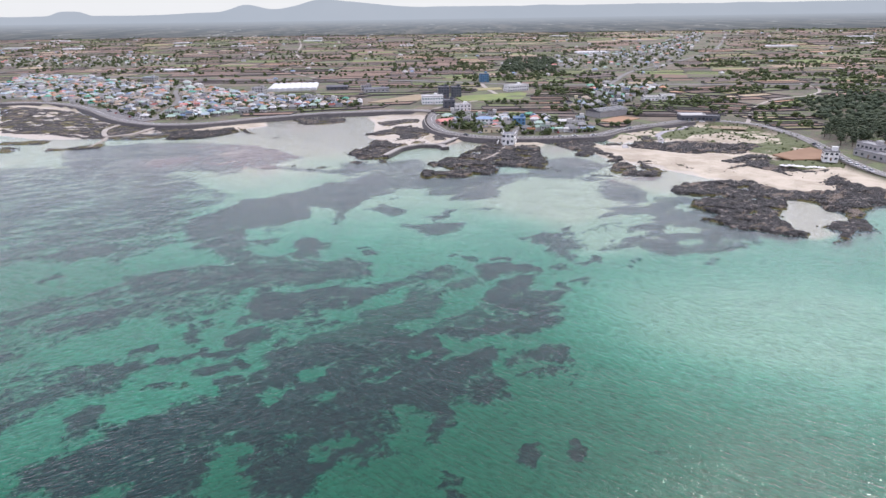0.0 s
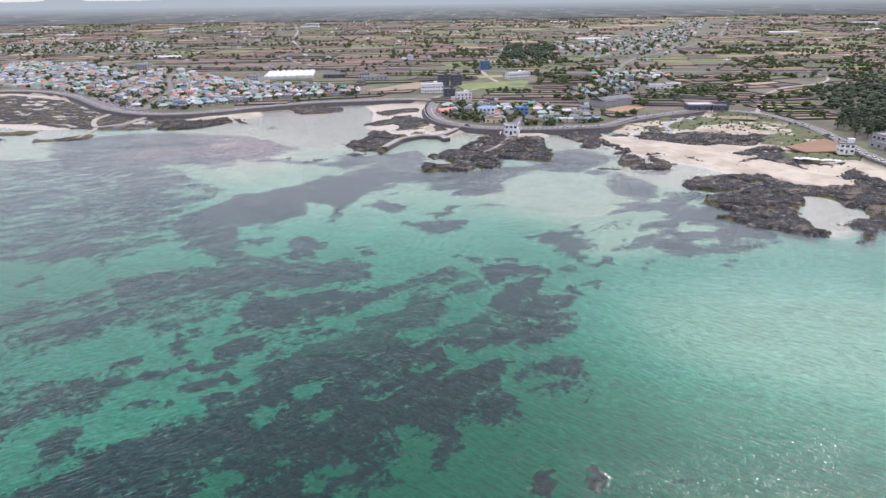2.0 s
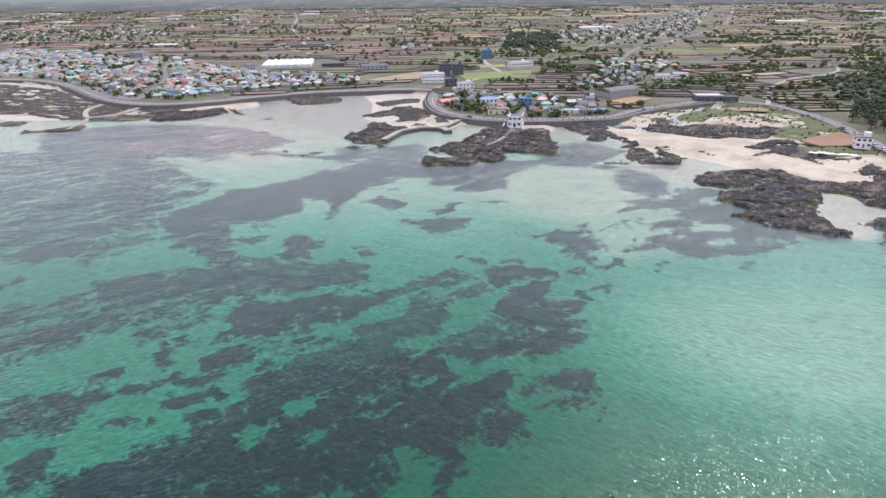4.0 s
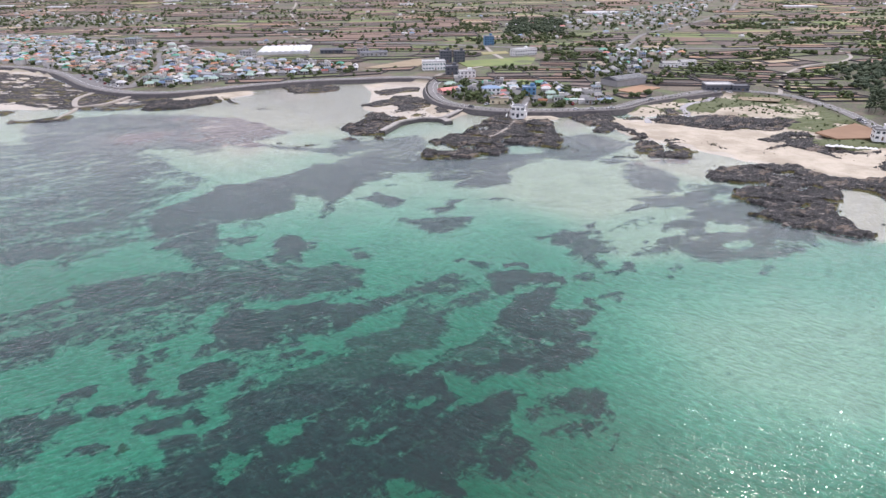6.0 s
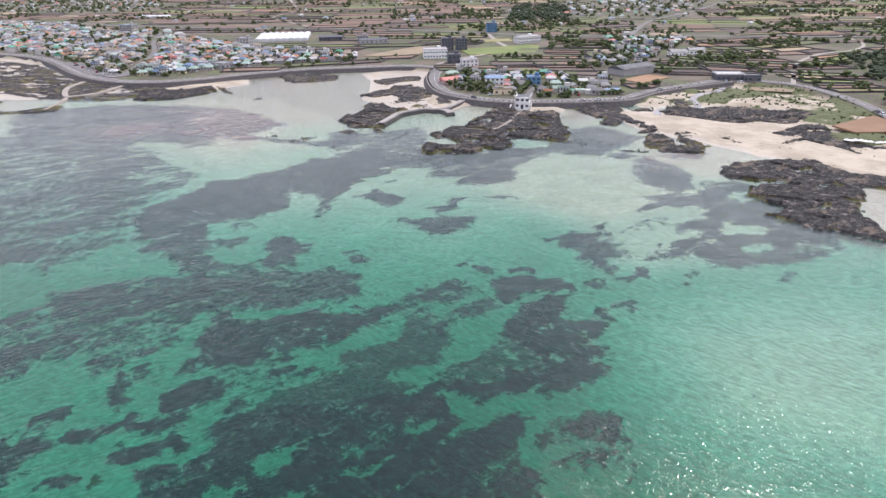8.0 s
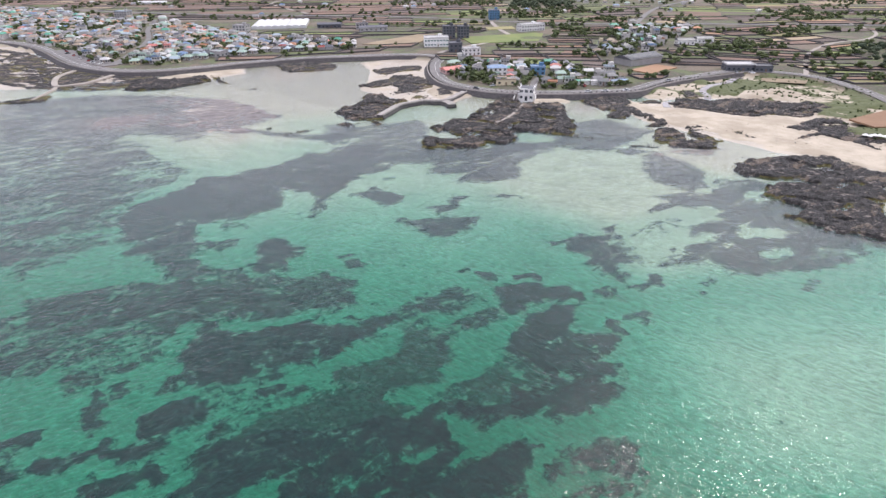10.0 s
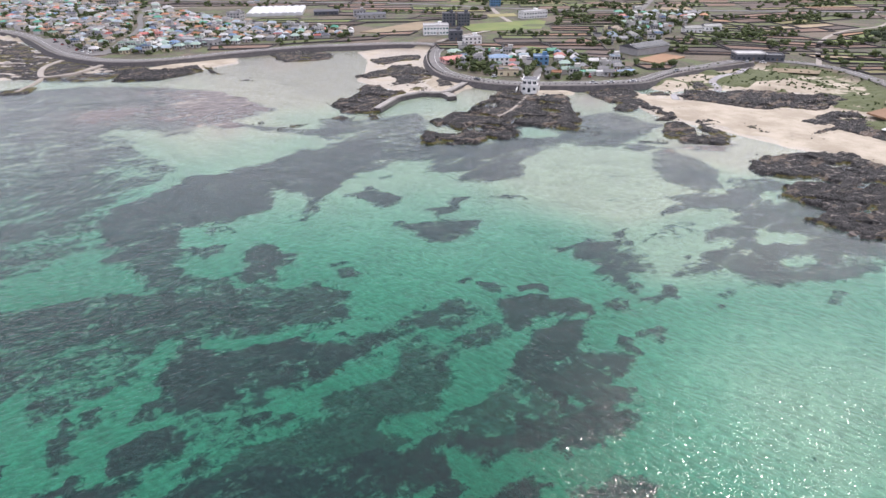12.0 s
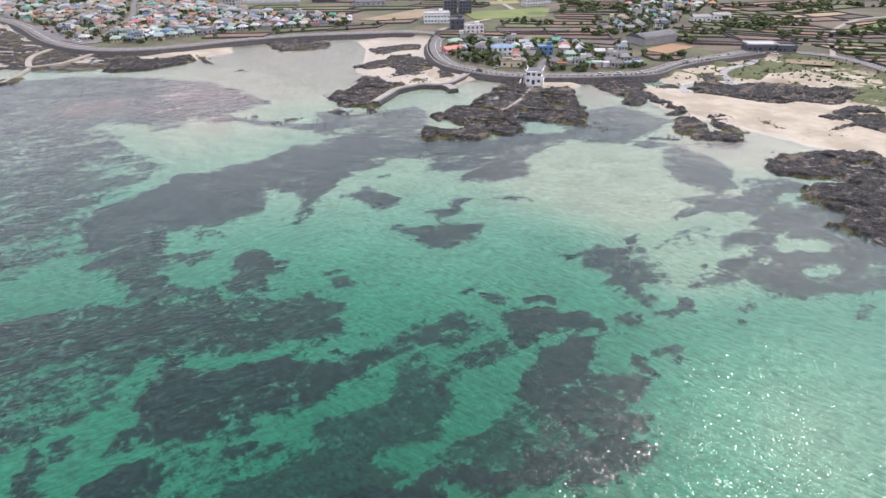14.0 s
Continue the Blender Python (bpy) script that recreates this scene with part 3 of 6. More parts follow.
# beaches and wet sand flats: height of the sand, how far it slopes, outline
beach(0.6, 8.0, [(-217, 519), (-197, 537), (-163, 556), (-159, 543), (-179, 521), (-201, 508)])
beach(-0.08, 30.0, [(-161, 514), (-151, 543), (-113, 558), (-88, 553), (-75, 526), (-87, 505), (-117, 506)])
beach(-0.05, 26.0, [(-91, 486), (-87, 502), (-72, 505), (-59, 490), (-58, 464), (-68, 453), (-81, 463)])
beach(0.25, 8.0, [(-66, 579), (-33, 606), (-25, 591), (-47, 561)])
beach(0.16, 9.0, [(-65, 574), (-15, 616), (-15, 547), (-1, 509), (21, 486), (18, 471), (2, 446), (-17, 449), (-35, 461), (-51, 483), (-53, 540)])
beach(1.0, 6.0, [(-8, 503), (20, 489), (18, 474), (2, 449), (-7, 463)])
beach(0.9, 7.0, [(20, 480), (68, 472), (70, 442), (54, 445), (26, 462)])
beach(0.6, 14.0, [(102, 449), (112, 434), (131, 433), (156, 405), (202, 399), (202, 367), (183, 337), (167, 337), (155, 351), (140, 368), (124, 388), (116, 396), (109, 422)])
beach(0.9, 10.0, [(159, 396), (188, 384), (195, 362), (224, 353), (240, 345), (247, 329), (225, 297), (209, 303), (200, 301), (191, 307), (179, 324), (168, 347)])
beach(0.45, 7.0, [(-483, 699), (-416, 684), (-377, 647), (-378, 617), (-422, 624)])
beach(0.05, 12.0, [(-444, 623), (-350, 607), (-257, 554), (-223, 545), (-219, 527), (-266, 495), (-292, 492), (-330, 495), (-370, 513)])

# low ground between the road and the beach
foreshore([(121, 468), (162, 502), (219, 530), (255, 513), (264, 466), (259, 420), (246, 356), (231, 354), (201, 354), (200, 380), (212, 437), (167, 449), (132, 443)])

# bare sand showing through the dune grass
bare_dune([(143, 478), (157, 489), (167, 485), (159, 470), (146, 467)])
bare_dune([(121, 443), (137, 467), (145, 456), (144, 442), (132, 440)])
bare_dune([(177, 441), (190, 461), (217, 468), (224, 447), (214, 431), (200, 441)])

# the coast: edge of the land along the sea wall and the road
coastline([(-493, 697), (-455, 697), (-413, 679), (-368, 641), (-312, 578), (-278, 549), (-249, 535), (-221, 533), (-190, 545), (-161, 564), (-118, 584), (-71, 593), (-33, 597), (-9, 587), (-14, 557), (-12, 515), (-3, 483), (17, 462), (41, 451), (75, 449), (100, 451), (122, 456), (146, 478), (173, 494), (212, 513), (247, 496), (255, 450), (250, 406), (242, 367), (240, 337), (243, 324)])

# basalt outcrops standing out of the water: height, outline
outcrop('the headland', 1.5, [(-9, 387), (-1, 392), (1, 399), (11, 407), (16, 421), (24, 430), (32, 449), (30, 460), (37, 465), (43, 455), (45, 442), (54, 435), (67, 441), (69, 422), (68, 400), (67, 381), (62, 367), (55, 370), (50, 374), (43, 378), (37, 377), (33, 371), (36, 364), (27, 356), (22, 357), (19, 352), (9, 348), (-1, 350), (-11, 351), (-13, 363), (-9, 366), (2, 364), (4, 371), (-1, 379), (-6, 378)])
outcrop('', 0.5, [(65.3, 370.8), (67.6, 371.6), (67.4, 368.1), (65.1, 367.3)])
outcrop('', 0.5, [(68.6, 366.4), (72.2, 368.0), (70.9, 364.6)])
outcrop('by the pier', 1.5, [(-67, 422), (-61, 434), (-55, 435), (-54, 454), (-51, 465), (-42, 465), (-31, 450), (-22, 447), (-30, 440), (-36, 431), (-40, 414), (-38, 403), (-45, 401), (-54, 401), (-58, 409)])
outcrop('', 0.7, [(-59.5, 393.2), (-56.0, 398.2), (-48.0, 392.9), (-53.2, 389.1)])
outcrop('', 0.8, [(-41.8, 400.9), (-37.6, 402.9), (-35.2, 392.6), (-39.2, 390.8)])
outcrop('', 1.2, [(-61, 493), (-56, 499), (-39, 522), (-28, 531), (-12, 512), (-8, 486), (-17, 479), (-32, 472), (-37, 492), (-51, 483)])
outcrop('', 1.0, [(-56, 548), (-43, 562), (-22, 568), (-19, 546), (-37, 541), (-44, 527), (-52, 531)])
outcrop('', 0.9, [(-39, 472), (-26, 482), (-13, 475), (-25, 467), (-35, 464)])
outcrop('', 0.8, [(-24.1, 454.2), (-17.6, 459.6), (-9.1, 459.3), (-15.6, 449.9)])
outcrop('', 1.0, [(-9.4, 473.9), (-4.1, 481.4), (2.9, 470.5), (2.7, 459.0), (-5.7, 456.4)])
outcrop('', 1.2, [(-132, 554), (-136, 581), (-116, 587), (-91, 575), (-86, 553), (-103, 547), (-119, 544)])
outcrop('', 1.3, [(81, 445), (105, 460), (111, 446), (109, 427), (111, 410), (118, 399), (119, 389), (112, 384), (105, 386), (115, 394), (107, 399), (104, 410), (94, 402), (88, 405), (93, 420), (90, 428), (84, 430)])
outcrop('', 1.3, [(105, 371), (113, 384), (119, 378), (121, 369), (116, 358), (122, 358), (131, 362), (136, 362), (128, 354), (127, 346), (117, 345), (108, 346), (108, 354), (103, 354)])
outcrop('', 1.1, [(126.1, 382.1), (132.0, 383.0), (134.8, 376.4), (128.7, 374.7), (131.6, 368.5), (130.7, 360.0), (124.6, 357.7), (122.7, 366.1)])
outcrop('', 0.6, [(82, 346), (90, 354), (96, 352), (102, 353), (99, 349), (89, 351)])
outcrop('', 1.5, [(133, 435), (143, 445), (165, 442), (182, 444), (195, 437), (218, 433), (225, 418), (210, 408), (195, 397), (185, 406), (168, 400), (152, 411), (143, 418), (132, 423)])
outcrop('', 1.0, [(117.5, 446.1), (120.7, 440.8), (131.2, 443.1), (129.4, 433.0), (117.2, 434.5)])
outcrop('', 1.0, [(149.8, 463.2), (158.7, 468.8), (158.9, 451.7), (151.5, 445.2), (146.5, 449.3)])
outcrop('', 0.6, [(144.2, 374.4), (149.7, 373.4), (150.6, 361.3), (145.1, 369.0)])
outcrop('above the beach', 1.4, [(173, 379), (185, 382), (203, 398), (214, 397), (205, 366), (217, 351), (233, 350), (216, 343), (202, 348), (201, 333), (194, 350), (187, 363), (172, 354), (164, 350), (175, 361), (190, 370), (181, 373)])
outcrop('the long reef', 1.5, [(123, 319), (137, 330), (144, 332), (163, 332), (173, 328), (182, 311), (192, 307), (202, 307), (211, 315), (207, 317), (209, 326), (221, 338), (229, 344), (223, 328), (226, 314), (232, 311), (247, 302), (233, 283), (214, 284), (201, 276), (193, 264), (185, 260), (188, 272), (183, 277), (184, 288), (173, 294), (166, 282), (156, 269), (154, 258), (155, 246), (154, 241), (147, 241), (142, 246), (138, 251), (129, 253), (127, 259), (120, 265), (128, 271), (128, 278), (123, 281), (124, 293), (133, 298), (147, 297), (146, 302), (136, 306), (123, 311)])
outcrop('', 1.2, [(168, 255), (178, 260), (185, 260), (183, 251), (176, 242), (168, 236), (168, 240), (172, 247), (170, 252)])
outcrop('', 1.1, [(186.5, 263.9), (191.2, 261.3), (191.2, 252.1), (185.3, 245.1), (181.8, 248.8), (181.5, 254.0)])
outcrop('', 0.6, [(161.3, 235.2), (169.0, 238.2), (163.6, 232.5)])
outcrop('', 1.7, [(-219, 485), (-223, 505), (-218, 528), (-204, 514), (-192, 521), (-178, 532), (-169, 511), (-181, 495), (-195, 484), (-212, 481)])
outcrop('', 0.9, [(-174.1, 529.9), (-165.9, 525.9), (-155.5, 504.1), (-158.0, 502.5)])
outcrop('', 0.4, [(-137.8, 485.5), (-131.9, 490.1), (-128.0, 485.2), (-131.9, 483.7)])
outcrop('', 0.8, [(-292, 444), (-295, 456), (-280, 453), (-270, 464), (-259, 468), (-254, 451), (-269, 448)])
outcrop('', 0.6, [(-340, 449), (-326, 452), (-321, 458), (-312, 441), (-333, 439)])
outcrop('', 0.7, [(-339, 478), (-323, 488), (-306, 482), (-318, 472)])
outcrop('', 0.4, [(-98.9, 385.4), (-96.8, 388.2), (-95.2, 385.3)])
outcrop('', 0.4, [(-83.0, 377.6), (-76.1, 383.9), (-72.9, 382.0), (-78.6, 376.6)])
outcrop('', 0.9, [(-471, 664), (-435, 645), (-371, 595), (-302, 557), (-268, 549), (-223, 545), (-217, 522), (-226, 487), (-261, 485), (-287, 492), (-320, 509), (-377, 524)])
outcrop('', 0.7, [(-349, 483), (-321, 481), (-311, 489), (-306, 471), (-340, 469)])
outcrop('', 0.8, [(-496, 701), (-444, 678), (-384, 647), (-307, 576), (-261, 548), (-300, 543), (-403, 612), (-449, 631)])
outcrop('', 0.6, [(-334, 460), (-319, 457), (-314, 446), (-323, 443)])

# pools of sea water lying in the rock
pool([(152.5, 320.1), (164.4, 322.9), (166.7, 313.8), (154.4, 314.4)])
pool([(152.6, 294.8), (160.5, 299.4), (167.9, 297.0), (158.6, 292.6)])
pool([(139.2, 271.9), (146.7, 276.6), (148.6, 271.4), (141.1, 267.6)])
pool([(15.5, 406.9), (22.3, 421.3), (30.2, 423.5), (26.3, 412.1)])
pool([(1.7, 373.0), (5.7, 371.2), (2.9, 363.5), (-7.6, 366.3), (-2.3, 375.8)])
pool([(108.8, 363.8), (113.9, 367.1), (113.3, 360.4), (108.7, 359.7)])
pool([(31.3, 386.2), (36.4, 395.0), (39.9, 388.0), (33.6, 381.4)])

LAND = COAST + [(300, 300), (900, 240), (5600, 200), (5600, 5600), (-5600, 5600), (-5600, 1500), (-1500, 940), (-640, 730)]


def land_height(y):
    return 3.0 + 0.014 * np.maximum(0, y - 1100)


def depth_at(x, y):
    deep = 0.42 + 0.85 * smooth((415 - y) / 130) + 6.0 * smooth((312 - y) / 230) + 0.8 * fbm(x, y, 60, 3, 5)
    deep = deep + 1.2 * smooth((-70 - x) / 90) * smooth((340 - y) / 60)
    for level, shelving, outline in SHOALS:
        out = smooth(-within(x, y, outline, 120.0) / shelving)
        deep = np.minimum(deep, level + np.maximum(deep - level, 0) * out)
    return np.maximum(deep, 0.12)


def ground_at(x, y):
    """Height of the ground, with its fields of reef, turf, land and weed."""
    wx, wy = x + 3.4 * fbm(x, y, 11, 5, 1), y + 3.4 * fbm(x, y, 11, 5, 2)
    rx, ry = x + 4.2 * fbm(x, y, 6, 5, 31), y + 4.2 * fbm(x, y, 6, 5, 32)
    weed, thick = np.zeros(x.shape), np.zeros(x.shape)
    for cover, dense, outline in REEFS:
        pts = np.array(outline)
        soft = min(7.0, max(1.8, 0.3 * np.sqrt(np.ptp(pts[:, 0]) * np.ptp(pts[:, 1]))))
        here = cover * smooth(0.58 + within(rx, ry, outline, 6.0) / soft)
        thick = np.where(here > weed, dense, thick)
        weed = np.maximum(weed, here)
    for outline in GAPS:
        weed = np.minimum(weed, 1 - 0.92 * smooth(0.5 + within(rx, ry, outline, 4.0) / 5.0))
    z = -depth_at(x, y) + (0.25 + 0.5 * np.abs(fbm(x, y, 3.0, 3, 33))) * smooth(weed * 2.5 - 0.75)
    for high, slope, outline in BEACHES:
        up = smooth(1 + within(wx, wy, outline) / slope)
        z = np.maximum(z, z + (high - z) * up)
    turf = smooth(within(wx, wy, FORESHORE) / 10 + 0.5) * (0.55 + 0.9 * smooth(0.5 + 1.6 * fbm(x, y, 26, 4, 14)))
    grass = turf
    for outline in DUNES:
        grass = grass * (1 - smooth(0.5 + within(wx, wy, outline, 8.0) / 6.0))
    z = np.where(turf > 0, np.maximum(z, -0.3 + 1.9 * turf + 0.5 * fbm(x, y, 14, 3, 8)), z)
    inland = within(x, y, LAND, 40.0)
    on = smooth(inland / 3.0 + 0.4)
    z = z + (land_height(y) - z) * on
    z = z + on * smooth((inland - 15) / 20) * 0.8 * fbm(x, y, 90, 3, 11)
    return z, weed, grass, on, thick


def sheet(name, material, xs, ys, fields):
    """A grid of quads over the places xs, ys (2D arrays); fields: its heights, then values by name."""
    rows, cols = xs.shape
    z, values = fields
    idx = np.arange(rows * cols).reshape(rows, cols)
    quads = np.stack([idx[:-1, :-1], idx[:-1, 1:], idx[1:, 1:], idx[1:, :-1]], -1).reshape(-1, 4)
    me = bpy.data.meshes.new(name)
    me.vertices.add(rows * cols)
    me.vertices.foreach_set("co", np.stack([xs, ys, z], -1).astype(np.float32).ravel())
    me.loops.add(quads.size)
    me.loops.foreach_set("vertex_index", quads.astype(np.int32).ravel())
    me.polygons.add(len(quads))
    me.polygons.foreach_set("loop_start", np.arange(0, quads.size, 4, dtype=np.int32))
    me.update(calc_edges=True)
    me.shade_smooth()
    for key, v in values.items():
        me.attributes.new(key, "FLOAT", "POINT").data.foreach_set("value", np.ascontiguousarray(v, np.float32).ravel())
    me.materials.append(material)
    return new(name, me)


def fan(rows, cols, near=60.0, middle=640.0, far=4950.0, rest=90):
    """Places of a grid that widens with distance, close-set up to the middle."""
    y = np.concatenate([[-500.0, -150.0, 0.0], -70 + np.geomspace(near + 70, middle + 70, rows), np.geomspace(middle * 1.01, far, rest)])
    s = np.linspace(-1.15, 1.15, cols)
    xs = s[None, :] * (np.maximum(y, 90) + 40)[:, None]
    return xs, np.repeat(y[:, None], cols, 1)


gx, gy = fan(740, 640)
gz, weed, turf, inland, thick = ground_at(gx, gy)
ground = tagged(sheet("ground", GROUND, gx, gy, (gz, {"reef": weed, "turf": turf, "land": inland, "thick": thick})),
                "sandy sea bed with dark weedy reefs, rising to beach and farmland", "ground", kind="structure")
vx, vy = fan(300, 260, far=1400.0, rest=12)
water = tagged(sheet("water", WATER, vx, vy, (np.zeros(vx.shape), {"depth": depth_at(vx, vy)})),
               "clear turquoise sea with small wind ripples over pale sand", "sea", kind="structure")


def build_outcrop(place, high, outline):
    """A low shelf of black lava, broken by cracks and pools."""
    pts = np.array(outline, float)
    step = 0.6 if np.ptp(pts[:, 0]) < 160 else 1.1
    x, y = np.meshgrid(np.arange(pts[:, 0].min() - 5, pts[:, 0].max() + 5, step), np.arange(pts[:, 1].min() - 6, pts[:, 1].max() + 6, step))
    wx, wy = x + 4.5 * fbm(x, y, 9, 5, 21) + 2.2 * fbm(x, y, 2.4, 2, 41), y + 4.5 * fbm(x, y, 9, 5, 22) + 2.2 * fbm(x, y, 2.4, 2, 42)
    d = within(wx, wy, outline, 14.0)
    lumps = np.abs(fbm(x, y, 7, 4, 23)) * 1.8 + np.abs(fbm(x, y, 2.6, 3, 24)) * 2.0 + fbm(x, y, 1.3, 1, 26) * 0.5
    tilt = x * 0.35 + y * 0.94        # pools and cracks lie along the beds of the lava
    pools = smooth((fbm(x * 0.45, tilt, 6, 5, 25) - (0.26 if np.ptp(pts[:, 0]) < 160 else 0.10)) * 9) * smooth(d / 3)
    for outline_of_pool in POOLS:
        pools = np.maximum(pools, smooth(0.6 + within(wx, wy, outline_of_pool, 4.0) / 2.0))
    high = 0.65 * high
    z = -1.0 + (high * 0.75 + 1.0) * smooth(d / 2.6 + 0.35) + lumps * high * 0.62 * smooth(d / 4 + 0.3) - pools * high * 1.25
    base = ground_at(x, y)[0]
    rows, cols = x.shape
    idx = np.arange(rows * cols).reshape(rows, cols)
    quads = np.stack([idx[:-1, :-1], idx[:-1, 1:], idx[1:, 1:], idx[1:, :-1]], -1).reshape(-1, 4)
    z = np.where(base > 0.3, z + 0.5 * base, z)
    keep = ((z > np.maximum(base - 0.3, -0.7)) & (d > -9)).ravel()[quads].any(1)
    quads = quads[keep]
    used, inv = np.unique(quads, return_inverse=True)
    if not len(used):
        return
    co = np.stack([x.ravel(), y.ravel(), z.ravel()], 1)[used]
    me = bpy.data.meshes.new("rock_outcrop")
    me.from_pydata(co.tolist(), [], inv.reshape(-1, 4).tolist())
    me.update()
    me.materials.append(BASALT)
    return tagged(new("rock_outcrop", me), "rugged black lava rock shelf in shallow water" + (", " + place if place else ""), "rock", "rocks along the shore")


def boulder_mesh(seed):
    r = random.Random(seed)
    bm = bmesh.new()
    bmesh.ops.create_icosphere(bm, subdivisions=2, radius=1.0)
    for v in bm.verts:
        v.co *= 0.75 + 0.5 * noise.noise(v.co * 1.7 + Vector((seed, 0, 0))) + r.uniform(-0.1, 0.1)
        v.co.z *= 0.6
    me = bpy.data.meshes.new("boulder")
    bm.to_mesh(me)
    bm.free()
    me.materials.append(BASALT)
    return me


BOULDERS = [boulder_mesh(k) for k in range(6)]


def add_boulders(rock, outline, count, r):
    """Loose blocks round the edge of a rock shelf."""
    made = []
    for _ in range(count):
        k = r.randrange(len(outline))
        (ax, ay), (bx, by) = outline[k], outline[(k + 1) % len(outline)]
        t = r.random()
        made.append((ax + (bx - ax) * t + r.gauss(0, 1.3), ay + (by - ay) * t + r.gauss(0, 1.6), r.uniform(0.25, 0.85)))
    places = np.array(made)
    for (x, y, s), z in zip(made, np.maximum(ground_at(places[:, 0], places[:, 1])[0], -0.2)):
        ob = new("boulder", BOULDERS[r.randrange(6)])
        ob.parent, ob.matrix_basis = rock, pose(x, y, float(z) + 0.1 * s, 0, 0, r.uniform(0, 360)) @ Matrix.Scale(s, 4)


edge_rng = random.Random(4)
for place, high, outline in OUTCROPS:
    rock = build_outcrop(place, high, outline)
    if rock:
        add_boulders(rock, outline, 8 + len(outline), edge_rng)

# ---- helpers for things ----
def part(name, bm, material, parent=None, label="", m=None):
    """Links a bmesh as one mesh object under a thing or a part."""
    me = bpy.data.meshes.new(name)
    bm.to_mesh(me)
    bm.free()
    for mat in (material if isinstance(material, list) else [material]):
        me.materials.append(mat)
    ob = new(name, me)
    if parent is not None:
        ob.parent = parent
    if m is not None:
        ob.matrix_basis = m
    if label:
        ob["label"] = label
    return ob


def box(bm, x0, y0, z0, x1, y1, z1, bevel=0.0):
    got = bmesh.ops.create_cube(bm, size=1.0)["verts"]
    for v in got:
        v.co = Vector((x0 if v.co.x < 0 else x1, y0 if v.co.y < 0 else y1, z0 if v.co.z < 0 else z1))
    if bevel:
        edges = list({e for v in got for e in v.link_edges})
        bmesh.ops.bevel(bm, geom=edges, offset=bevel, segments=1, affect="EDGES")
    return bm


def boxes(*sizes, bevel=0.0):
    bm = bmesh.new()
    for s in sizes:
        box(bm, *s, bevel=bevel)
    return bm


def prism(bm, outline, z0, z1):
    low = [bm.verts.new((x, y, z0)) for x, y in outline]
    top = [bm.verts.new((x, y, z1)) for x, y in outline]
    bm.faces.new(top)
    bm.faces.new(list(reversed(low)))
    for k in range(len(low)):
        j = (k + 1) % len(low)
        bm.faces.new((low[k], low[j], top[j], top[k]))
    bmesh.ops.recalc_face_normals(bm, faces=bm.faces)
    return bm


def side_line(line, off):
    """The line shifted to its left by off metres."""
    got = []
    for k, (x, y) in enumerate(line):
        a, b = Vector(line[max(k - 1, 0)]), Vector(line[min(k + 1, len(line) - 1)])
        d = (b - a).normalized()
        got.append((x - d.y * off, y + d.x * off))
    return got


def curved(line, step=6.0):
    """The line rounded at its corners (Catmull-Rom), with points every few metres."""
    p = [Vector(q) for q in line]
    p = [p[0] * 2 - p[1]] + p + [p[-1] * 2 - p[-2]]
    got = []
    for a, b, c, d in zip(p, p[1:], p[2:], p[3:]):
        n = max(1, int((c - b).length / step))
        for k in range(n):
            t = k / n
            got.append(tuple(0.5 * (2 * b + (c - a) * t + (2 * a - 5 * b + 4 * c - d) * t * t + (3 * b - a - 3 * c + d) * t ** 3)))
    return got + [tuple(p[-2])]


def ribbon(name, line, half, material, lift, label, category="road"):
    bm = bmesh.new()
    rows = []
    for (ax, ay), (bx, by) in zip(side_line(line, half), side_line(line, -half)):
        rows.append((bm.verts.new((ax, ay, float(land_height(ay)) + lift)), bm.verts.new((bx, by, float(land_height(by)) + lift))))
    for (a, b), (c, d) in zip(rows, rows[1:]):
        bm.faces.new((b, d, c, a))
    for f in list(bm.faces):
        f.normal_update()
    ob = part(name, bm, material)
    return tagged(ob, label, category, kind="structure")


# ---- land materials ----
ASPHALT = plain("worn_asphalt", (0.115, 0.108, 0.102), (0.165, 0.15, 0.142), 0.12, 0.85, sheen=0.1)
TRACK = plain("pale_concrete_track", (0.27, 0.235, 0.20), (0.36, 0.315, 0.265), 0.1, 0.9, sheen=0.1)
LINE = plain("road_paint", (0.7, 0.7, 0.68), (0.55, 0.55, 0.52), 0.5, 0.7)
CONCRETE = plain("weathered_concrete", (0.40, 0.37, 0.34), (0.27, 0.25, 0.23), 0.25, 0.85)
STONE = plain("basalt_masonry", (0.055, 0.052, 0.052), (0.11, 0.10, 0.095), 0.6, 0.9, bump=0.9)
SOILS = {
    "bare brown soil": plain("brown_soil", (0.20, 0.125, 0.085), (0.145, 0.092, 0.064), 0.05, 0.95, 0.25, 0.04),
    "dark freshly turned soil": plain("dark_soil", (0.085, 0.062, 0.050), (0.12, 0.088, 0.070), 0.05, 0.95, 0.25, 0.04),
    "dry tan stubble": plain("tan_stubble", (0.34, 0.265, 0.165), (0.26, 0.20, 0.125), 0.06, 0.95, 0.2, 0.04),
    "fresh green crops": plain("green_crop", (0.105, 0.145, 0.036), (0.16, 0.18, 0.052), 0.05, 0.95, 0.25, 0.04),
    "dull green grass": plain("dull_grass", (0.080, 0.105, 0.034), (0.13, 0.14, 0.048), 0.05, 0.95, 0.25, 0.04),
    "yellowing barley": plain("barley", (0.27, 0.24, 0.10), (0.21, 0.19, 0.08), 0.05, 0.95, 0.2, 0.04),
    "reddish bare soil": plain("red_soil", (0.27, 0.155, 0.085), (0.33, 0.20, 0.115), 0.06, 0.95, 0.2, 0.04),
}


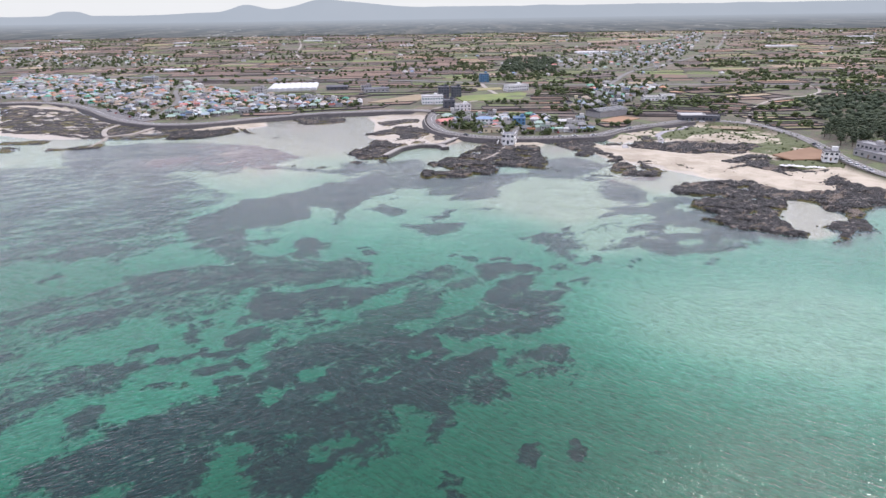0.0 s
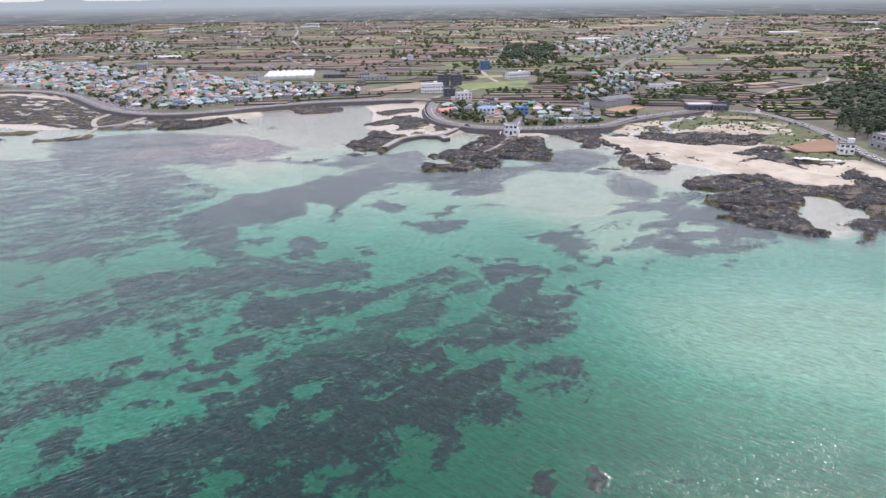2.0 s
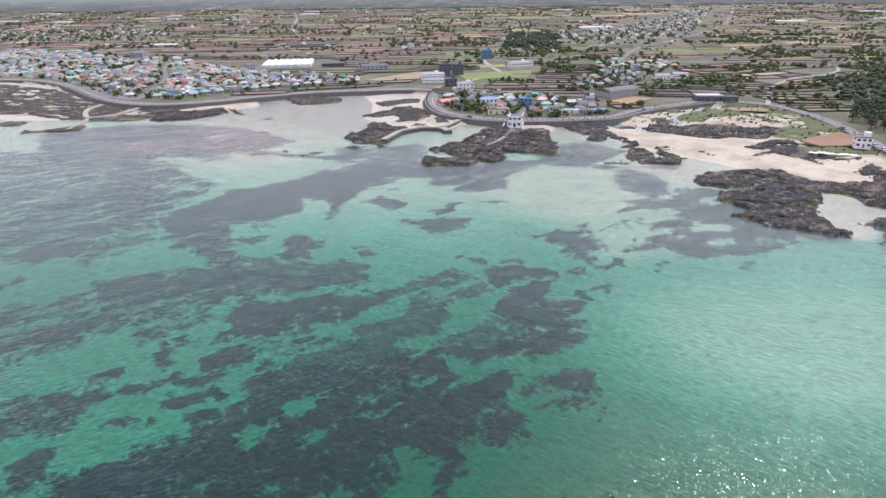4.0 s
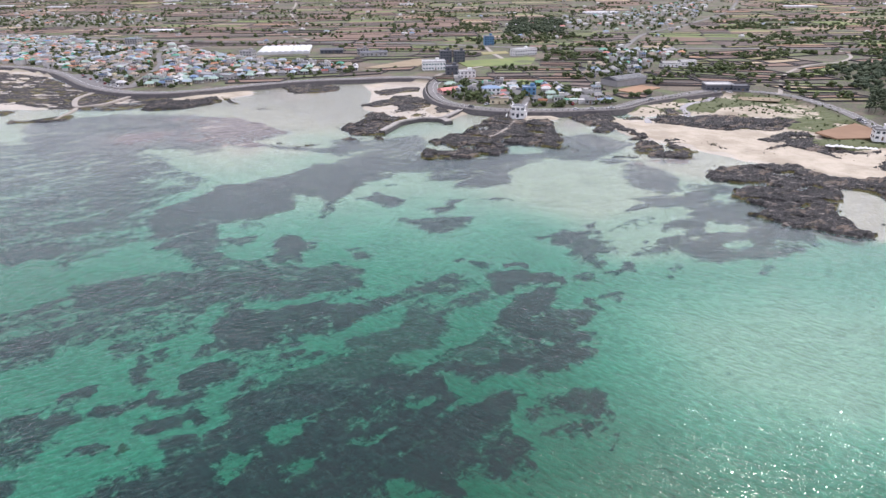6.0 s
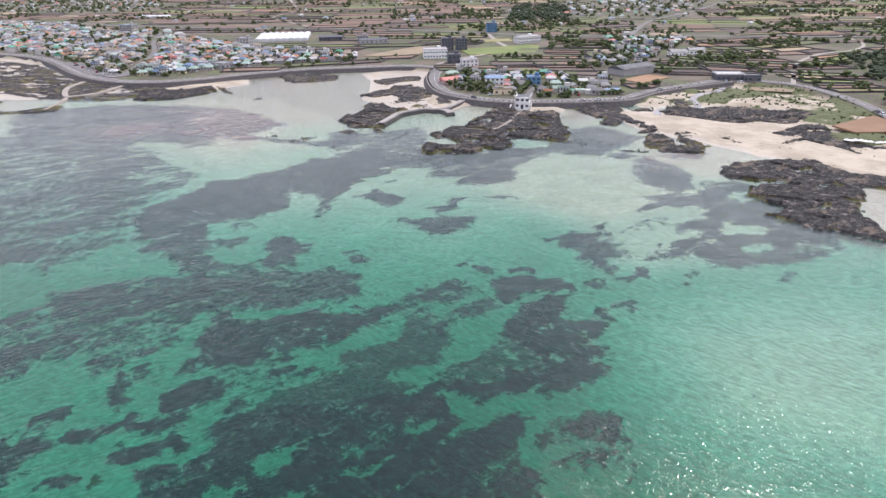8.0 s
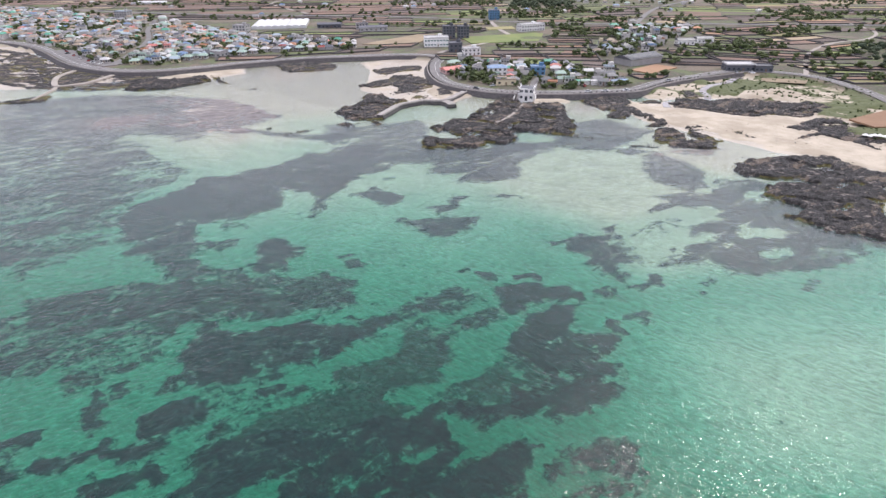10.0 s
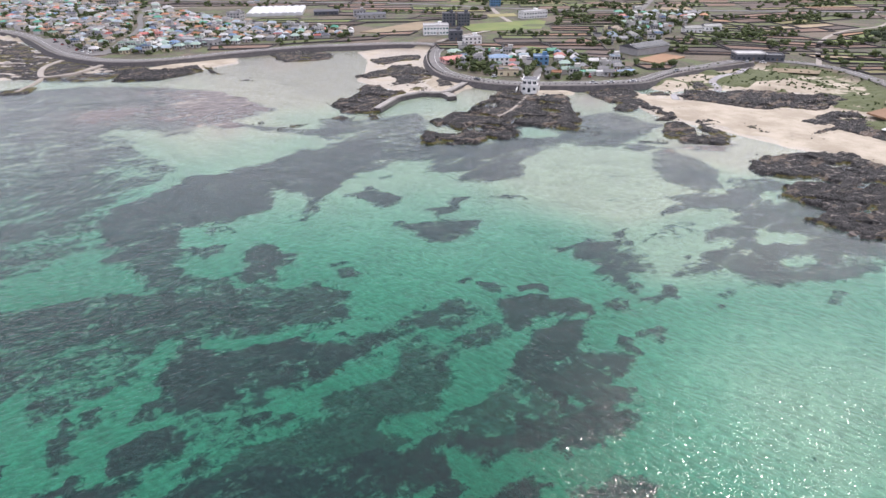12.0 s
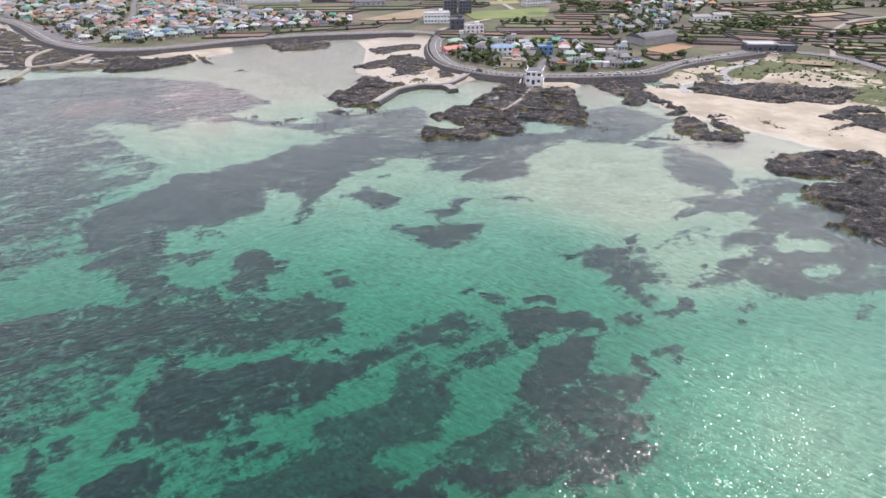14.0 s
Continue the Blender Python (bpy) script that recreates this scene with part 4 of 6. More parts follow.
def foliage(name, a, b):
    n = Nodes(name)
    col = n.mix(n.island(), a, b)
    col = n.mix(n.ramp(n.noise(1.5, 3), 0.4, 0.7), col, tuple(0.55 * c for c in a))
    return n.done(col, 0.85, n.bump(n.noise(3.0, 3), 0.6, 0.3), spec=0.2)


LEAF = foliage("broad_leaves", (0.052, 0.072, 0.030), (0.105, 0.128, 0.048))
PINE = foliage("pine_needles", (0.050, 0.070, 0.042), (0.088, 0.108, 0.060))
BARK = plain("bark", (0.10, 0.075, 0.055), (0.06, 0.045, 0.035), 2.0, 0.95)

# ---- places kept free of fields and trees ----
VILLAGE_WEST = [(-525, 744), (-640, 915), (-674, 1050), (-545, 984), (-438, 888), (-354, 877), (-242, 766), (-203, 723), (-137, 686), (-87, 681),
                (-80, 628), (-125, 625), (-172, 607), (-203, 585), (-226, 560), (-257, 560), (-295, 586), (-351, 644), (-411, 697)]
VILLAGE_POINT = [(0, 543), (10, 575), (35, 556), (61, 560), (91, 551), (118, 515), (122, 470), (94, 463), (60, 463), (26, 480), (6, 497)]
VILLAGE_BACK = [(163, 680), (181, 777), (230, 803), (272, 797), (275, 747), (213, 674), (169, 591), (115, 578), (129, 634)]
TOWN = [(101, 1123), (254, 1300), (405, 1431), (539, 1607), (873, 2208), (885, 2144), (463, 1216), (359, 1009), (248, 1030), (162, 1071)]
HAMLET = [(-979, 1421), (-880, 1512), (-616, 1455), (-516, 1295), (-617, 1199), (-859, 1243)]
PINEWOOD = [(300, 470), (270, 440), (266, 405), (300, 405), (420, 480), (520, 640), (430, 650), (350, 600)]
GROVE = [(92, 985), (120, 1180), (138, 1239), (218, 1223), (195, 1060), (177, 985)]

ROADS = {
    "coast": (curved(side_line(COAST, 5.5)), 4.2, ASPHALT, "grey asphalt coast road with a painted centre line"),
    "main": (curved([(-900, 1180), (-400, 960), (-64, 890), (53, 836), (159, 801), (265, 794), (333, 785), (700, 740), (1200, 700)], 25), 4.5, ASPHALT, "straight grey asphalt main road between fields"),
    "link": (curved([(-6, 606), (6, 628), (42, 667), (64, 703), (58, 760), (53, 836)], 10), 2.6, TRACK, "narrow pale concrete lane beside a meadow"),
    "inland": (curved([(-180, 930), (-272, 1091), (-257, 1200), (-332, 1480), (-386, 1783), (-470, 2152)], 30), 2.6, TRACK, "winding pale farm road through brown fields"),
    "lane_west": (curved([(-420, 705), (-390, 745), (-387, 795), (-364, 843), (-300, 870)], 12), 2.4, TRACK, "pale concrete lane behind the village"),
    "street": (curved([(-262, 560), (-292, 690), (-330, 780), (-364, 880)], 12), 2.6, ASPHALT, "narrow village street between houses"),
    "town_road": (curved([(216, 800), (281, 949), (329, 1022), (431, 1151), (640, 1480), (1000, 2250)], 30), 3.0, ASPHALT, "grey road running up to the far town"),
    "farm": (curved([(250, 500), (300, 590), (353, 646), (393, 665), (432, 712), (451, 790)], 12), 1.7, TRACK, "pale sandy farm track with a bend"),
    "lane_point": (curved([(54, 456), (60, 488), (67, 505), (70, 545)], 8), 2.4, ASPHALT, "short village lane down to the sea road"),
}
FREE = [VILLAGE_WEST, VILLAGE_POINT, VILLAGE_BACK, TOWN, HAMLET, PINEWOOD, GROVE]
LOTS = []        # ground that landmarks stand on: x, y, half sizes


def lot(x, y, hx, hy):
    LOTS.append((x, y, hx, hy))
    return x, y


for spot in ((-190, 815, 46, 52), (-9, 655, 24, 36), (10, 712, 20, 30), (12, 620, 16, 22), (149, 556, 20, 16), (153, 530, 20, 18), (218, 523, 18, 10),
             (218, 646, 14, 10), (238, 656, 14, 10), (59, 850, 10, 10), (88, 748, 22, 14), (-77, 768, 24, 10), (262, 374, 22, 26), (234, 388, 26, 20), (-40, 690, 40, 32), (55, 690, 46, 34), (60, 770, 22, 16)):
    lot(*spot)


def road_gap(x, y):
    """Distance from each place to the nearest road's edge."""
    best = np.full(x.shape, 1e9)
    for line, half, _, _ in ROADS.values():
        for (ax, ay), (bx, by) in zip(line, line[1:]):
            dx, dy = bx - ax, by - ay
            t = np.clip(((x - ax) * dx + (y - ay) * dy) / max(dx * dx + dy * dy, 1e-6), 0, 1)
            best = np.minimum(best, np.hypot(x - ax - t * dx, y - ay - t * dy) - half)
    return best


def free(x, y, road=1.5, edge=5.0, villages=True):
    """True where nothing else is planned."""
    x, y = np.asarray(x, float), np.asarray(y, float)
    ok = (within(x, y, LAND, 60.0) > edge) & (road_gap(x, y) > road)
    if villages:
        for outline in FREE:
            ok &= within(x, y, outline, 60.0) < 0
    for lx, ly, hx, hy in LOTS:
        ok &= ~((abs(x - lx) < hx) & (abs(y - ly) < hy))
    return ok


for name, (line, half, material, label) in ROADS.items():
    ribbon("road", line, half, material, 0.35 if name == "coast" else 0.45, label)
coast_road = ROADS["coast"][0]
ribbon("road_marking", coast_road, 0.12, LINE, 0.42, "thin painted line along the coast road", "marking")
ribbon("road_marking", side_line(coast_road, 3.7), 0.1, LINE, 0.42, "thin painted edge line of the coast road", "marking")

# ---- fields ----
def split(x0, y0, x1, y1, out, rng):
    w, d = x1 - x0, y1 - y0
    cy = (y0 + y1) / 2
    size = 21 + 0.036 * max(cy - 480, 0)
    if w < size * 2.1 and d < size * 0.8:
        out.append((x0, y0, x1, y1))
        return
    k = rng.uniform(0.36, 0.64)
    if w / 2.5 > d:
        split(x0, y0, x0 + w * k, y1, out, rng)
        split(x0 + w * k, y0, x1, y1, out, rng)
    else:
        split(x0, y0, x1, y0 + d * k, out, rng)
        split(x0, y0 + d * k, x1, y1, out, rng)


rng = random.Random(7)
rects = []
for bx in range(-1600, 1800, 200):
    for by in range(420, 2420, 200):
        if abs(bx + 100) < 0.95 * by + 200:
            split(bx, by, bx + 200, by + 200, rects, rng)
plots = []
for x0, y0, x1, y1 in rects:
    corners = []
    for x, y in ((x0, y0), (x1, y0), (x1, y1), (x0, y1)):
        r = random.Random(int(x * 13 + y * 7))
        x, y = x + r.uniform(-4, 4), y + r.uniform(-3, 3)
        q = np.array([x]), np.array([y])
        corners.append((x + 110 * float(fbm(q[0], q[1], 420, 2, 51)[0]), y + 90 * float(fbm(q[0], q[1], 330, 2, 52)[0])))
    plots.append(corners)
cx, cy = np.array([[sum(p[0] for p in c) / 4, sum(p[1] for p in c) / 4] for c in plots]).T
clear = free(cx, cy, 3.0, 11.0)
for j in range(4):
    clear &= free(np.array([c[j][0] * 0.6 + a * 0.4 for c, a in zip(plots, cx)]), np.array([c[j][1] * 0.6 + b * 0.4 for c, b in zip(plots, cy)]), 1.0, 9.5)
plots = [c for c, ok in zip(plots, clear) if ok and rng.random() > 0.10]
plots.sort(key=lambda c: c[0][1] + 0.2 * abs(c[0][0]))
WEIGHTS_WEST = (36, 34, 7, 6, 16, 2, 1)
WEIGHTS_EAST = (28, 22, 9, 9, 26, 4, 3)
far_v, far_f, far_m, wall_v, wall_f = [], [], [], [], []
BORDERS = []


def wall_boxes(corners, v, f, high, thick):
    """Low dry stone walls along the sides of a plot."""
    for (ax, ay), (bx, by) in zip(corners, corners[1:] + corners[:1]):
        d = Vector((bx - ax, by - ay)).normalized() * thick / 2
        k = len(v)
        for z in (-0.4, high):
            for px, py in ((ax - d.y - d.x, ay + d.x - d.y), (ax + d.y - d.x, ay - d.x - d.y), (bx + d.y + d.x, by - d.x + d.y), (bx - d.y + d.x, by + d.x + d.y)):
                v.append((px, py, float(land_height(py)) + z))
        f.extend([(k + 4, k + 5, k + 6, k + 7), (k, k + 1, k + 5, k + 4), (k + 1, k + 2, k + 6, k + 5), (k + 2, k + 3, k + 7, k + 6), (k + 3, k, k + 4, k + 7)])


kinds = list(SOILS)
for i, corners in enumerate(plots):
    mx, my = sum(p[0] for p in corners) / 4, sum(p[1] for p in corners) / 4
    kind = rng.choices(kinds, WEIGHTS_WEST if mx < 20 else WEIGHTS_EAST)[0]
    inner = [(x + (mx - x) * 0.05, y + (my - y) * 0.07) for x, y in corners]
    pts = [(x, y, float(land_height(y)) + 0.45) for x, y in inner]
    BORDERS.append((corners, my))
    if i < 220:
        me = bpy.data.meshes.new("field")
        bm = bmesh.new()
        prism(bm, inner, 0, 1)
        for v in bm.verts:
            v.co.z = float(land_height(v.co.y)) + (0.45 if v.co.z > 0.5 else -0.6)
        field = part("field", bm, SOILS[kind])
        tagged(field, "small walled field of " + kind, "field", "walled fields", "structure")
        v, f = [], []
        wall_boxes(corners, v, f, 1.2, 0.8)
        me = bpy.data.meshes.new("stone_wall")
        me.from_pydata(v, [], f)
        me.materials.append(STONE)
        new("stone_wall", me).parent = field
    else:
        k = len(far_v)
        far_v.extend(pts)
        far_f.append((k, k + 1, k + 2, k + 3))
        far_m.append(kinds.index(kind))
        if rng.random() < 0.55:
            wall_boxes(corners, wall_v, wall_f, 1.0, 0.8)
for name, v, f, mats, idx, label in (("far_fields", far_v, far_f, [SOILS[k] for k in kinds], far_m, "patchwork of brown, tan and green farm fields"),
                                     ("far_field_walls", wall_v, wall_f, [STONE], None, "dark dry stone walls between far fields")):
    me = bpy.data.meshes.new(name)
    me.from_pydata(v, [], f)
    for mat in mats:
        me.materials.append(mat)
    if idx:
        me.polygons.foreach_set("material_index", idx)
    tagged(new(name, me), label, "fields", kind="stuff")

# ---- trees ----
def lump(bm, at, r, flat, rng):
    """One clump of leaves: a small uneven blob."""
    got = bmesh.ops.create_icosphere(bm, subdivisions=1, radius=1.0)["verts"]
    for v in got:
        k = r * rng.uniform(0.65, 1.25)
        v.co = Vector(at) + Vector((v.co.x * k, v.co.y * k, v.co.z * k * flat))


def tree_meshes(seed, high, wide, pine):
    rng = random.Random(seed)
    bm = bmesh.new()
    for k in range(26 if pine else 34):
        a, u = rng.uniform(0, math.tau), rng.random()
        z = high * (rng.uniform(0.45, 1.0) if pine else rng.uniform(0.28, 1.0))
        shape = math.sqrt(max(0.05, 1 - abs((z / high - 0.62) / 0.46) ** 2))
        rad = wide * shape * math.sqrt(u) * rng.uniform(0.7, 1.1)
        lump(bm, (rad * math.cos(a), rad * math.sin(a), z), wide * rng.uniform(0.22, 0.42), 0.55 if pine else 0.75, rng)
    crown = bpy.data.meshes.new("crown")
    bm.to_mesh(crown)
    bm.free()
    crown.materials.append(PINE if pine else LEAF)
    bm = bmesh.new()
    base = [(0, 0, -0.6, 0.18), (0.1 * wide, 0.05, high * 0.35, 0.13), (0.05, -0.08 * wide, high * 0.7, 0.06)]
    rings = []
    for x, y, z, r in base:
        rings.append([bm.verts.new((x + r * math.cos(math.tau * j / 6), y + r * math.sin(math.tau * j / 6), z)) for j in range(6)])
    for a, b in zip(rings, rings[1:]):
        for j in range(6):
            bm.faces.new((a[j], a[(j + 1) % 6], b[(j + 1) % 6], b[j]))
    for ang in (0.5, 2.6, 4.4):        # limbs reaching into the crown
        tip = Vector((math.cos(ang) * wide * 0.6, math.sin(ang) * wide * 0.6, high * 0.68))
        root = Vector((0.05 * wide, 0, high * 0.34))
        side = Vector((-math.sin(ang), math.cos(ang), 0)) * 0.09
        q = [bm.verts.new(p) for p in (root + side, root - side, tip - side * 0.3, tip + side * 0.3, root + Vector((0, 0, 0.2)), tip + Vector((0, 0, 0.06)))]
        bm.faces.new((q[0], q[1], q[2], q[3]))
        bm.faces.new((q[0], q[3], q[5], q[4]))
        bm.faces.new((q[1], q[4], q[5], q[2]))
    trunk = bpy.data.meshes.new("trunk")
    bm.to_mesh(trunk)
    bm.free()
    trunk.materials.append(BARK)
    return crown, trunk


BROAD = [tree_meshes(40 + k, 4.2 + 0.5 * k, 2.3 + 0.25 * k, False) for k in range(5)]
PINES = [tree_meshes(60 + k, 7.5 + 0.8 * k, 2.9 + 0.2 * k, True) for k in range(4)]


def tree(x, y, kind, scale, label, group):
    crown, trunk = (PINES if kind == "pine" else BROAD)[rng.randrange(4)]
    base = new("tree")
    base.matrix_basis = pose(x, y, float(land_height(y)), 0, 0, rng.uniform(0, 360)) @ Matrix.Scale(scale, 4)
    for name, me in (("crown", crown), ("trunk", trunk)):
        new(name, me).parent = base
    tagged(base, label, "tree", group)


def scatter(outline, count, seed):
    r = np.random.RandomState(seed)
    p = np.array(outline, float)
    x, y = r.uniform(p[:, 0].min(), p[:, 0].max(), count * 4), r.uniform(p[:, 1].min(), p[:, 1].max(), count * 4)
    keep = within(x, y, outline, 5.0) > 0
    return list(zip(x[keep][:count], y[keep][:count]))


# shrubs and trees along the field walls
spots = []
for corners, my in BORDERS:
    for (ax, ay), (bx, by) in zip(corners, corners[1:] + corners[:1]):
        n = (bx - ax) ** 2 + (by - ay) ** 2
        dense = 0.20 if ax < 0 else 0.26
        patch = value_noise(np.array([ax / 160.0]), np.array([ay / 160.0]), 77)[0]
        if patch > (0.08 if ax < 0 else 0.0):
            dense *= 2.2
        for _ in range(int(math.sqrt(n) * dense * rng.uniform(0, 1.1))):
            t = rng.random()
            spots.append((ax + (bx - ax) * t + rng.uniform(-2, 2), ay + (by - ay) * t + rng.uniform(-2, 2)))
wild = scatter([(-1500, 700), (1900, 420), (2400, 2600), (-2200, 2600)], 2600, 31)
wild = [p for p in wild if value_noise(np.array([p[0] / 190.0]), np.array([p[1] / 140.0]), 78)[0] > 0.10]
spots += wild
ok = free(np.array([p[0] for p in spots]), np.array([p[1] for p in spots]), 2.5, 9.0)
clump = value_noise(np.array([p[0] for p in spots]) / 55.0, np.array([p[1] for p in spots]) / 40.0, 79)
spots = sorted((p for p, good, c in zip(spots, ok, clump) if good and c > -0.02), key=lambda p: p[1])
for x, y in spots[:150]:
    tree(x, y, "broad", rng.uniform(0.5, 1.05), "bushy dark green tree beside a field wall", "trees among the fields")
wood = scatter(PINEWOOD, 420, 5)
wood = [p for p, good in zip(wood, free(np.array([p[0] for p in wood]), np.array([p[1] for p in wood]), 3.0, 8.0, False)) if good]
wood.sort(key=lambda p: p[1])
for x, y in wood[:90]:
    tree(x, y, "pine", rng.uniform(0.75, 1.15), "dark green coastal pine in a dense wood", "pines of the shore wood")


def many_trees(name, places, kind, label, size=1.0, on_shore=False):
    """Far trees in one mesh, each of a few uneven blobs."""
    bm = bmesh.new()
    bmesh.ops.create_icosphere(bm, subdivisions=1, radius=1.0)
    base = np.array([v.co for v in bm.verts])
    faces = np.array([[v.index for v in f.verts] for f in bm.faces])
    bm.free()
    r = np.random.RandomState(len(places))
    vs, fs, k = [], [], 0
    floor = ground_at(np.array([p[0] for p in places]), np.array([p[1] for p in places]))[0] - 0.5 if on_shore else land_height(np.array([p[1] for p in places]))
    for (x, y), z in zip(places, floor):
        s = size * r.uniform(0.6, 1.2) * (1.5 if kind == "pine" else 1.0)
        for _ in range(4 if y < 1300 else 3):
            q = base * (r.uniform(0.6, 1.25, (len(base), 1)) * s * np.array([1.7, 1.7, 1.25]))
            vs.append(q + np.array([x + r.uniform(-1.7, 1.7) * s, y + r.uniform(-1.7, 1.7) * s, z + s * r.uniform(0.8, 3.6)]))
            fs.append(faces + k)
            k += len(base)
    me = bpy.data.meshes.new(name)
    me.from_pydata(np.concatenate(vs).tolist(), [], np.concatenate(fs).tolist())
    me.materials.append(PINE if kind == "pine" else LEAF)
    tagged(new(name, me), label, "trees", kind="stuff")


many_trees("far_trees", sorted(rng.sample(spots[150:], min(11500, len(spots) - 150))), "broad", "scattered dark green trees and hedges among far fields")
many_trees("pine_wood", wood[90:] + scatter(GROVE, 330, 6), "pine", "dense dark pine wood seen from above")

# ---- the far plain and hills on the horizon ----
# haze is painted in: the plain glows and turns paler blue with distance
PLAIN = Nodes("far_plain_painted_haze")
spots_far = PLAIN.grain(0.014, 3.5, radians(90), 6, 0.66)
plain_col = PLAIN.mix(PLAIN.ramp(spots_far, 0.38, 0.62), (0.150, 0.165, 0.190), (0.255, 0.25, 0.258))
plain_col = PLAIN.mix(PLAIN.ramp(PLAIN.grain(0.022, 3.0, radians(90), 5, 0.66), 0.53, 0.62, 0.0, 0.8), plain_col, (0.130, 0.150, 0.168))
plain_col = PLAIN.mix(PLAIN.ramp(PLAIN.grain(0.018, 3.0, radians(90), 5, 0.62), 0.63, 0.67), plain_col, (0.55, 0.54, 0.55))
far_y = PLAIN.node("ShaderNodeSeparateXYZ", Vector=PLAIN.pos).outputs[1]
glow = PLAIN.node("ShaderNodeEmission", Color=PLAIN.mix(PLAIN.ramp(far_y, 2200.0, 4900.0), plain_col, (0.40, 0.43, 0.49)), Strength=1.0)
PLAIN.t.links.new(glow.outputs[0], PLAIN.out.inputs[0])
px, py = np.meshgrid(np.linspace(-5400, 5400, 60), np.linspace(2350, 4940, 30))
tagged(sheet("backdrop", PLAIN.mat, px, py, (land_height(py) + 2.0, {})), "grey-blue plain of far fields and woods with painted haze", "plain", kind="structure")

# self-glowing hills, their haze painted as a pale blue-grey colour
HAZY = Nodes("hills_painted_haze")
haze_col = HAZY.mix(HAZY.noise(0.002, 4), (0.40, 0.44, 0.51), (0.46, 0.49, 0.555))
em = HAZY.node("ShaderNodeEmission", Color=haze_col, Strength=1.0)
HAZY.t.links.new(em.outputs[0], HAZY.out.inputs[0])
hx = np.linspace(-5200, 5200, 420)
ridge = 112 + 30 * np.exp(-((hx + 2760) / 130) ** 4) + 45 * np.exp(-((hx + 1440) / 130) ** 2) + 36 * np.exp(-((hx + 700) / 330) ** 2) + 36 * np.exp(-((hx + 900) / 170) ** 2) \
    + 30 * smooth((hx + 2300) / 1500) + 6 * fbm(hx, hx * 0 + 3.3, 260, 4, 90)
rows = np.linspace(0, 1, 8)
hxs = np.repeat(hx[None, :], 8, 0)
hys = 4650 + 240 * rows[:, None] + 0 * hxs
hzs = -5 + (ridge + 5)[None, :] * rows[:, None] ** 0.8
tagged(sheet("backdrop", HAZY.mat, hxs, hys, (hzs, {})), "volcanic hills on the horizon in painted pale blue-grey haze", "hills", kind="structure")

# hazy white sky behind the hills
OVERCAST = Nodes("hazy_sky")
em = OVERCAST.node("ShaderNodeEmission", Color=OVERCAST.mix(OVERCAST.noise(0.0012, 3), (0.79, 0.78, 0.79), (0.85, 0.84, 0.845)), Strength=1.0)
OVERCAST.t.links.new(em.outputs[0], OVERCAST.out.inputs[0])
sx, sz = np.meshgrid(np.linspace(-5600, 5600, 30), np.linspace(60, 900, 8))
tagged(sheet("backdrop", OVERCAST.mat, sx, 4960 + 0 * sx, (sz, {})), "pale hazy overcast sky low over the hills", "sky", kind="structure")

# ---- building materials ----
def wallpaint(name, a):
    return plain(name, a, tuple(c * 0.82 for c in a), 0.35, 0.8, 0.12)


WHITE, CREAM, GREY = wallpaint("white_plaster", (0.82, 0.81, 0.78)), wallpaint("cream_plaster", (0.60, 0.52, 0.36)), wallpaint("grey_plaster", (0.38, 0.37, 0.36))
PLASTER = wallpaint("worn_plaster", (0.52, 0.50, 0.47))
PINKISH = wallpaint("pink_plaster", (0.62, 0.42, 0.38))
SLATE = wallpaint("slate_cladding", (0.10, 0.105, 0.12))
BLUECLAD = wallpaint("blue_cladding", (0.10, 0.22, 0.36))
GLASS = plain("dark_window_glass", (0.03, 0.04, 0.05), (0.05, 0.06, 0.07), 0.4, 0.08)
GREENGLASS = plain("green_window_glass", (0.10, 0.20, 0.19), (0.06, 0.12, 0.12), 0.4, 0.1)
DOOR = plain("brown_door", (0.16, 0.10, 0.06), (0.11, 0.07, 0.045), 0.8, 0.6)
FILM = plain("greenhouse_film", (0.62, 0.62, 0.62), (0.52, 0.52, 0.52), 0.2, 0.35, 0.08)
ROOFS = {
    "blue": plain("blue_roof", (0.11, 0.18, 0.29), (0.17, 0.24, 0.34), 0.4, 0.55, 0.25),
    "pale blue": plain("pale_blue_roof", (0.27, 0.34, 0.39), (0.36, 0.40, 0.43), 0.4, 0.6, 0.2),
    "orange": plain("orange_roof", (0.40, 0.19, 0.10), (0.33, 0.16, 0.09), 0.4, 0.65, 0.2),
    "red": plain("red_roof", (0.46, 0.13, 0.11), (0.52, 0.22, 0.19), 0.4, 0.6, 0.2),
    "green": plain("green_roof", (0.06, 0.25, 0.17), (0.09, 0.32, 0.22), 0.4, 0.6, 0.25),
    "pale green": plain("pale_green_roof", (0.26, 0.36, 0.30), (0.33, 0.41, 0.35), 0.4, 0.65, 0.15),
    "grey": plain("grey_roof", (0.20, 0.20, 0.205), (0.29, 0.28, 0.28), 0.4, 0.7, 0.2),
    "white": plain("white_roof", (0.50, 0.49, 0.48), (0.40, 0.39, 0.38), 0.4, 0.6, 0.12),
    "dark": plain("dark_roof", (0.065, 0.07, 0.085), (0.10, 0.10, 0.115), 0.4, 0.5, 0.2),
    "tan": plain("tan_roof", (0.33, 0.265, 0.20), (0.25, 0.20, 0.155), 0.4, 0.75, 0.2),
}


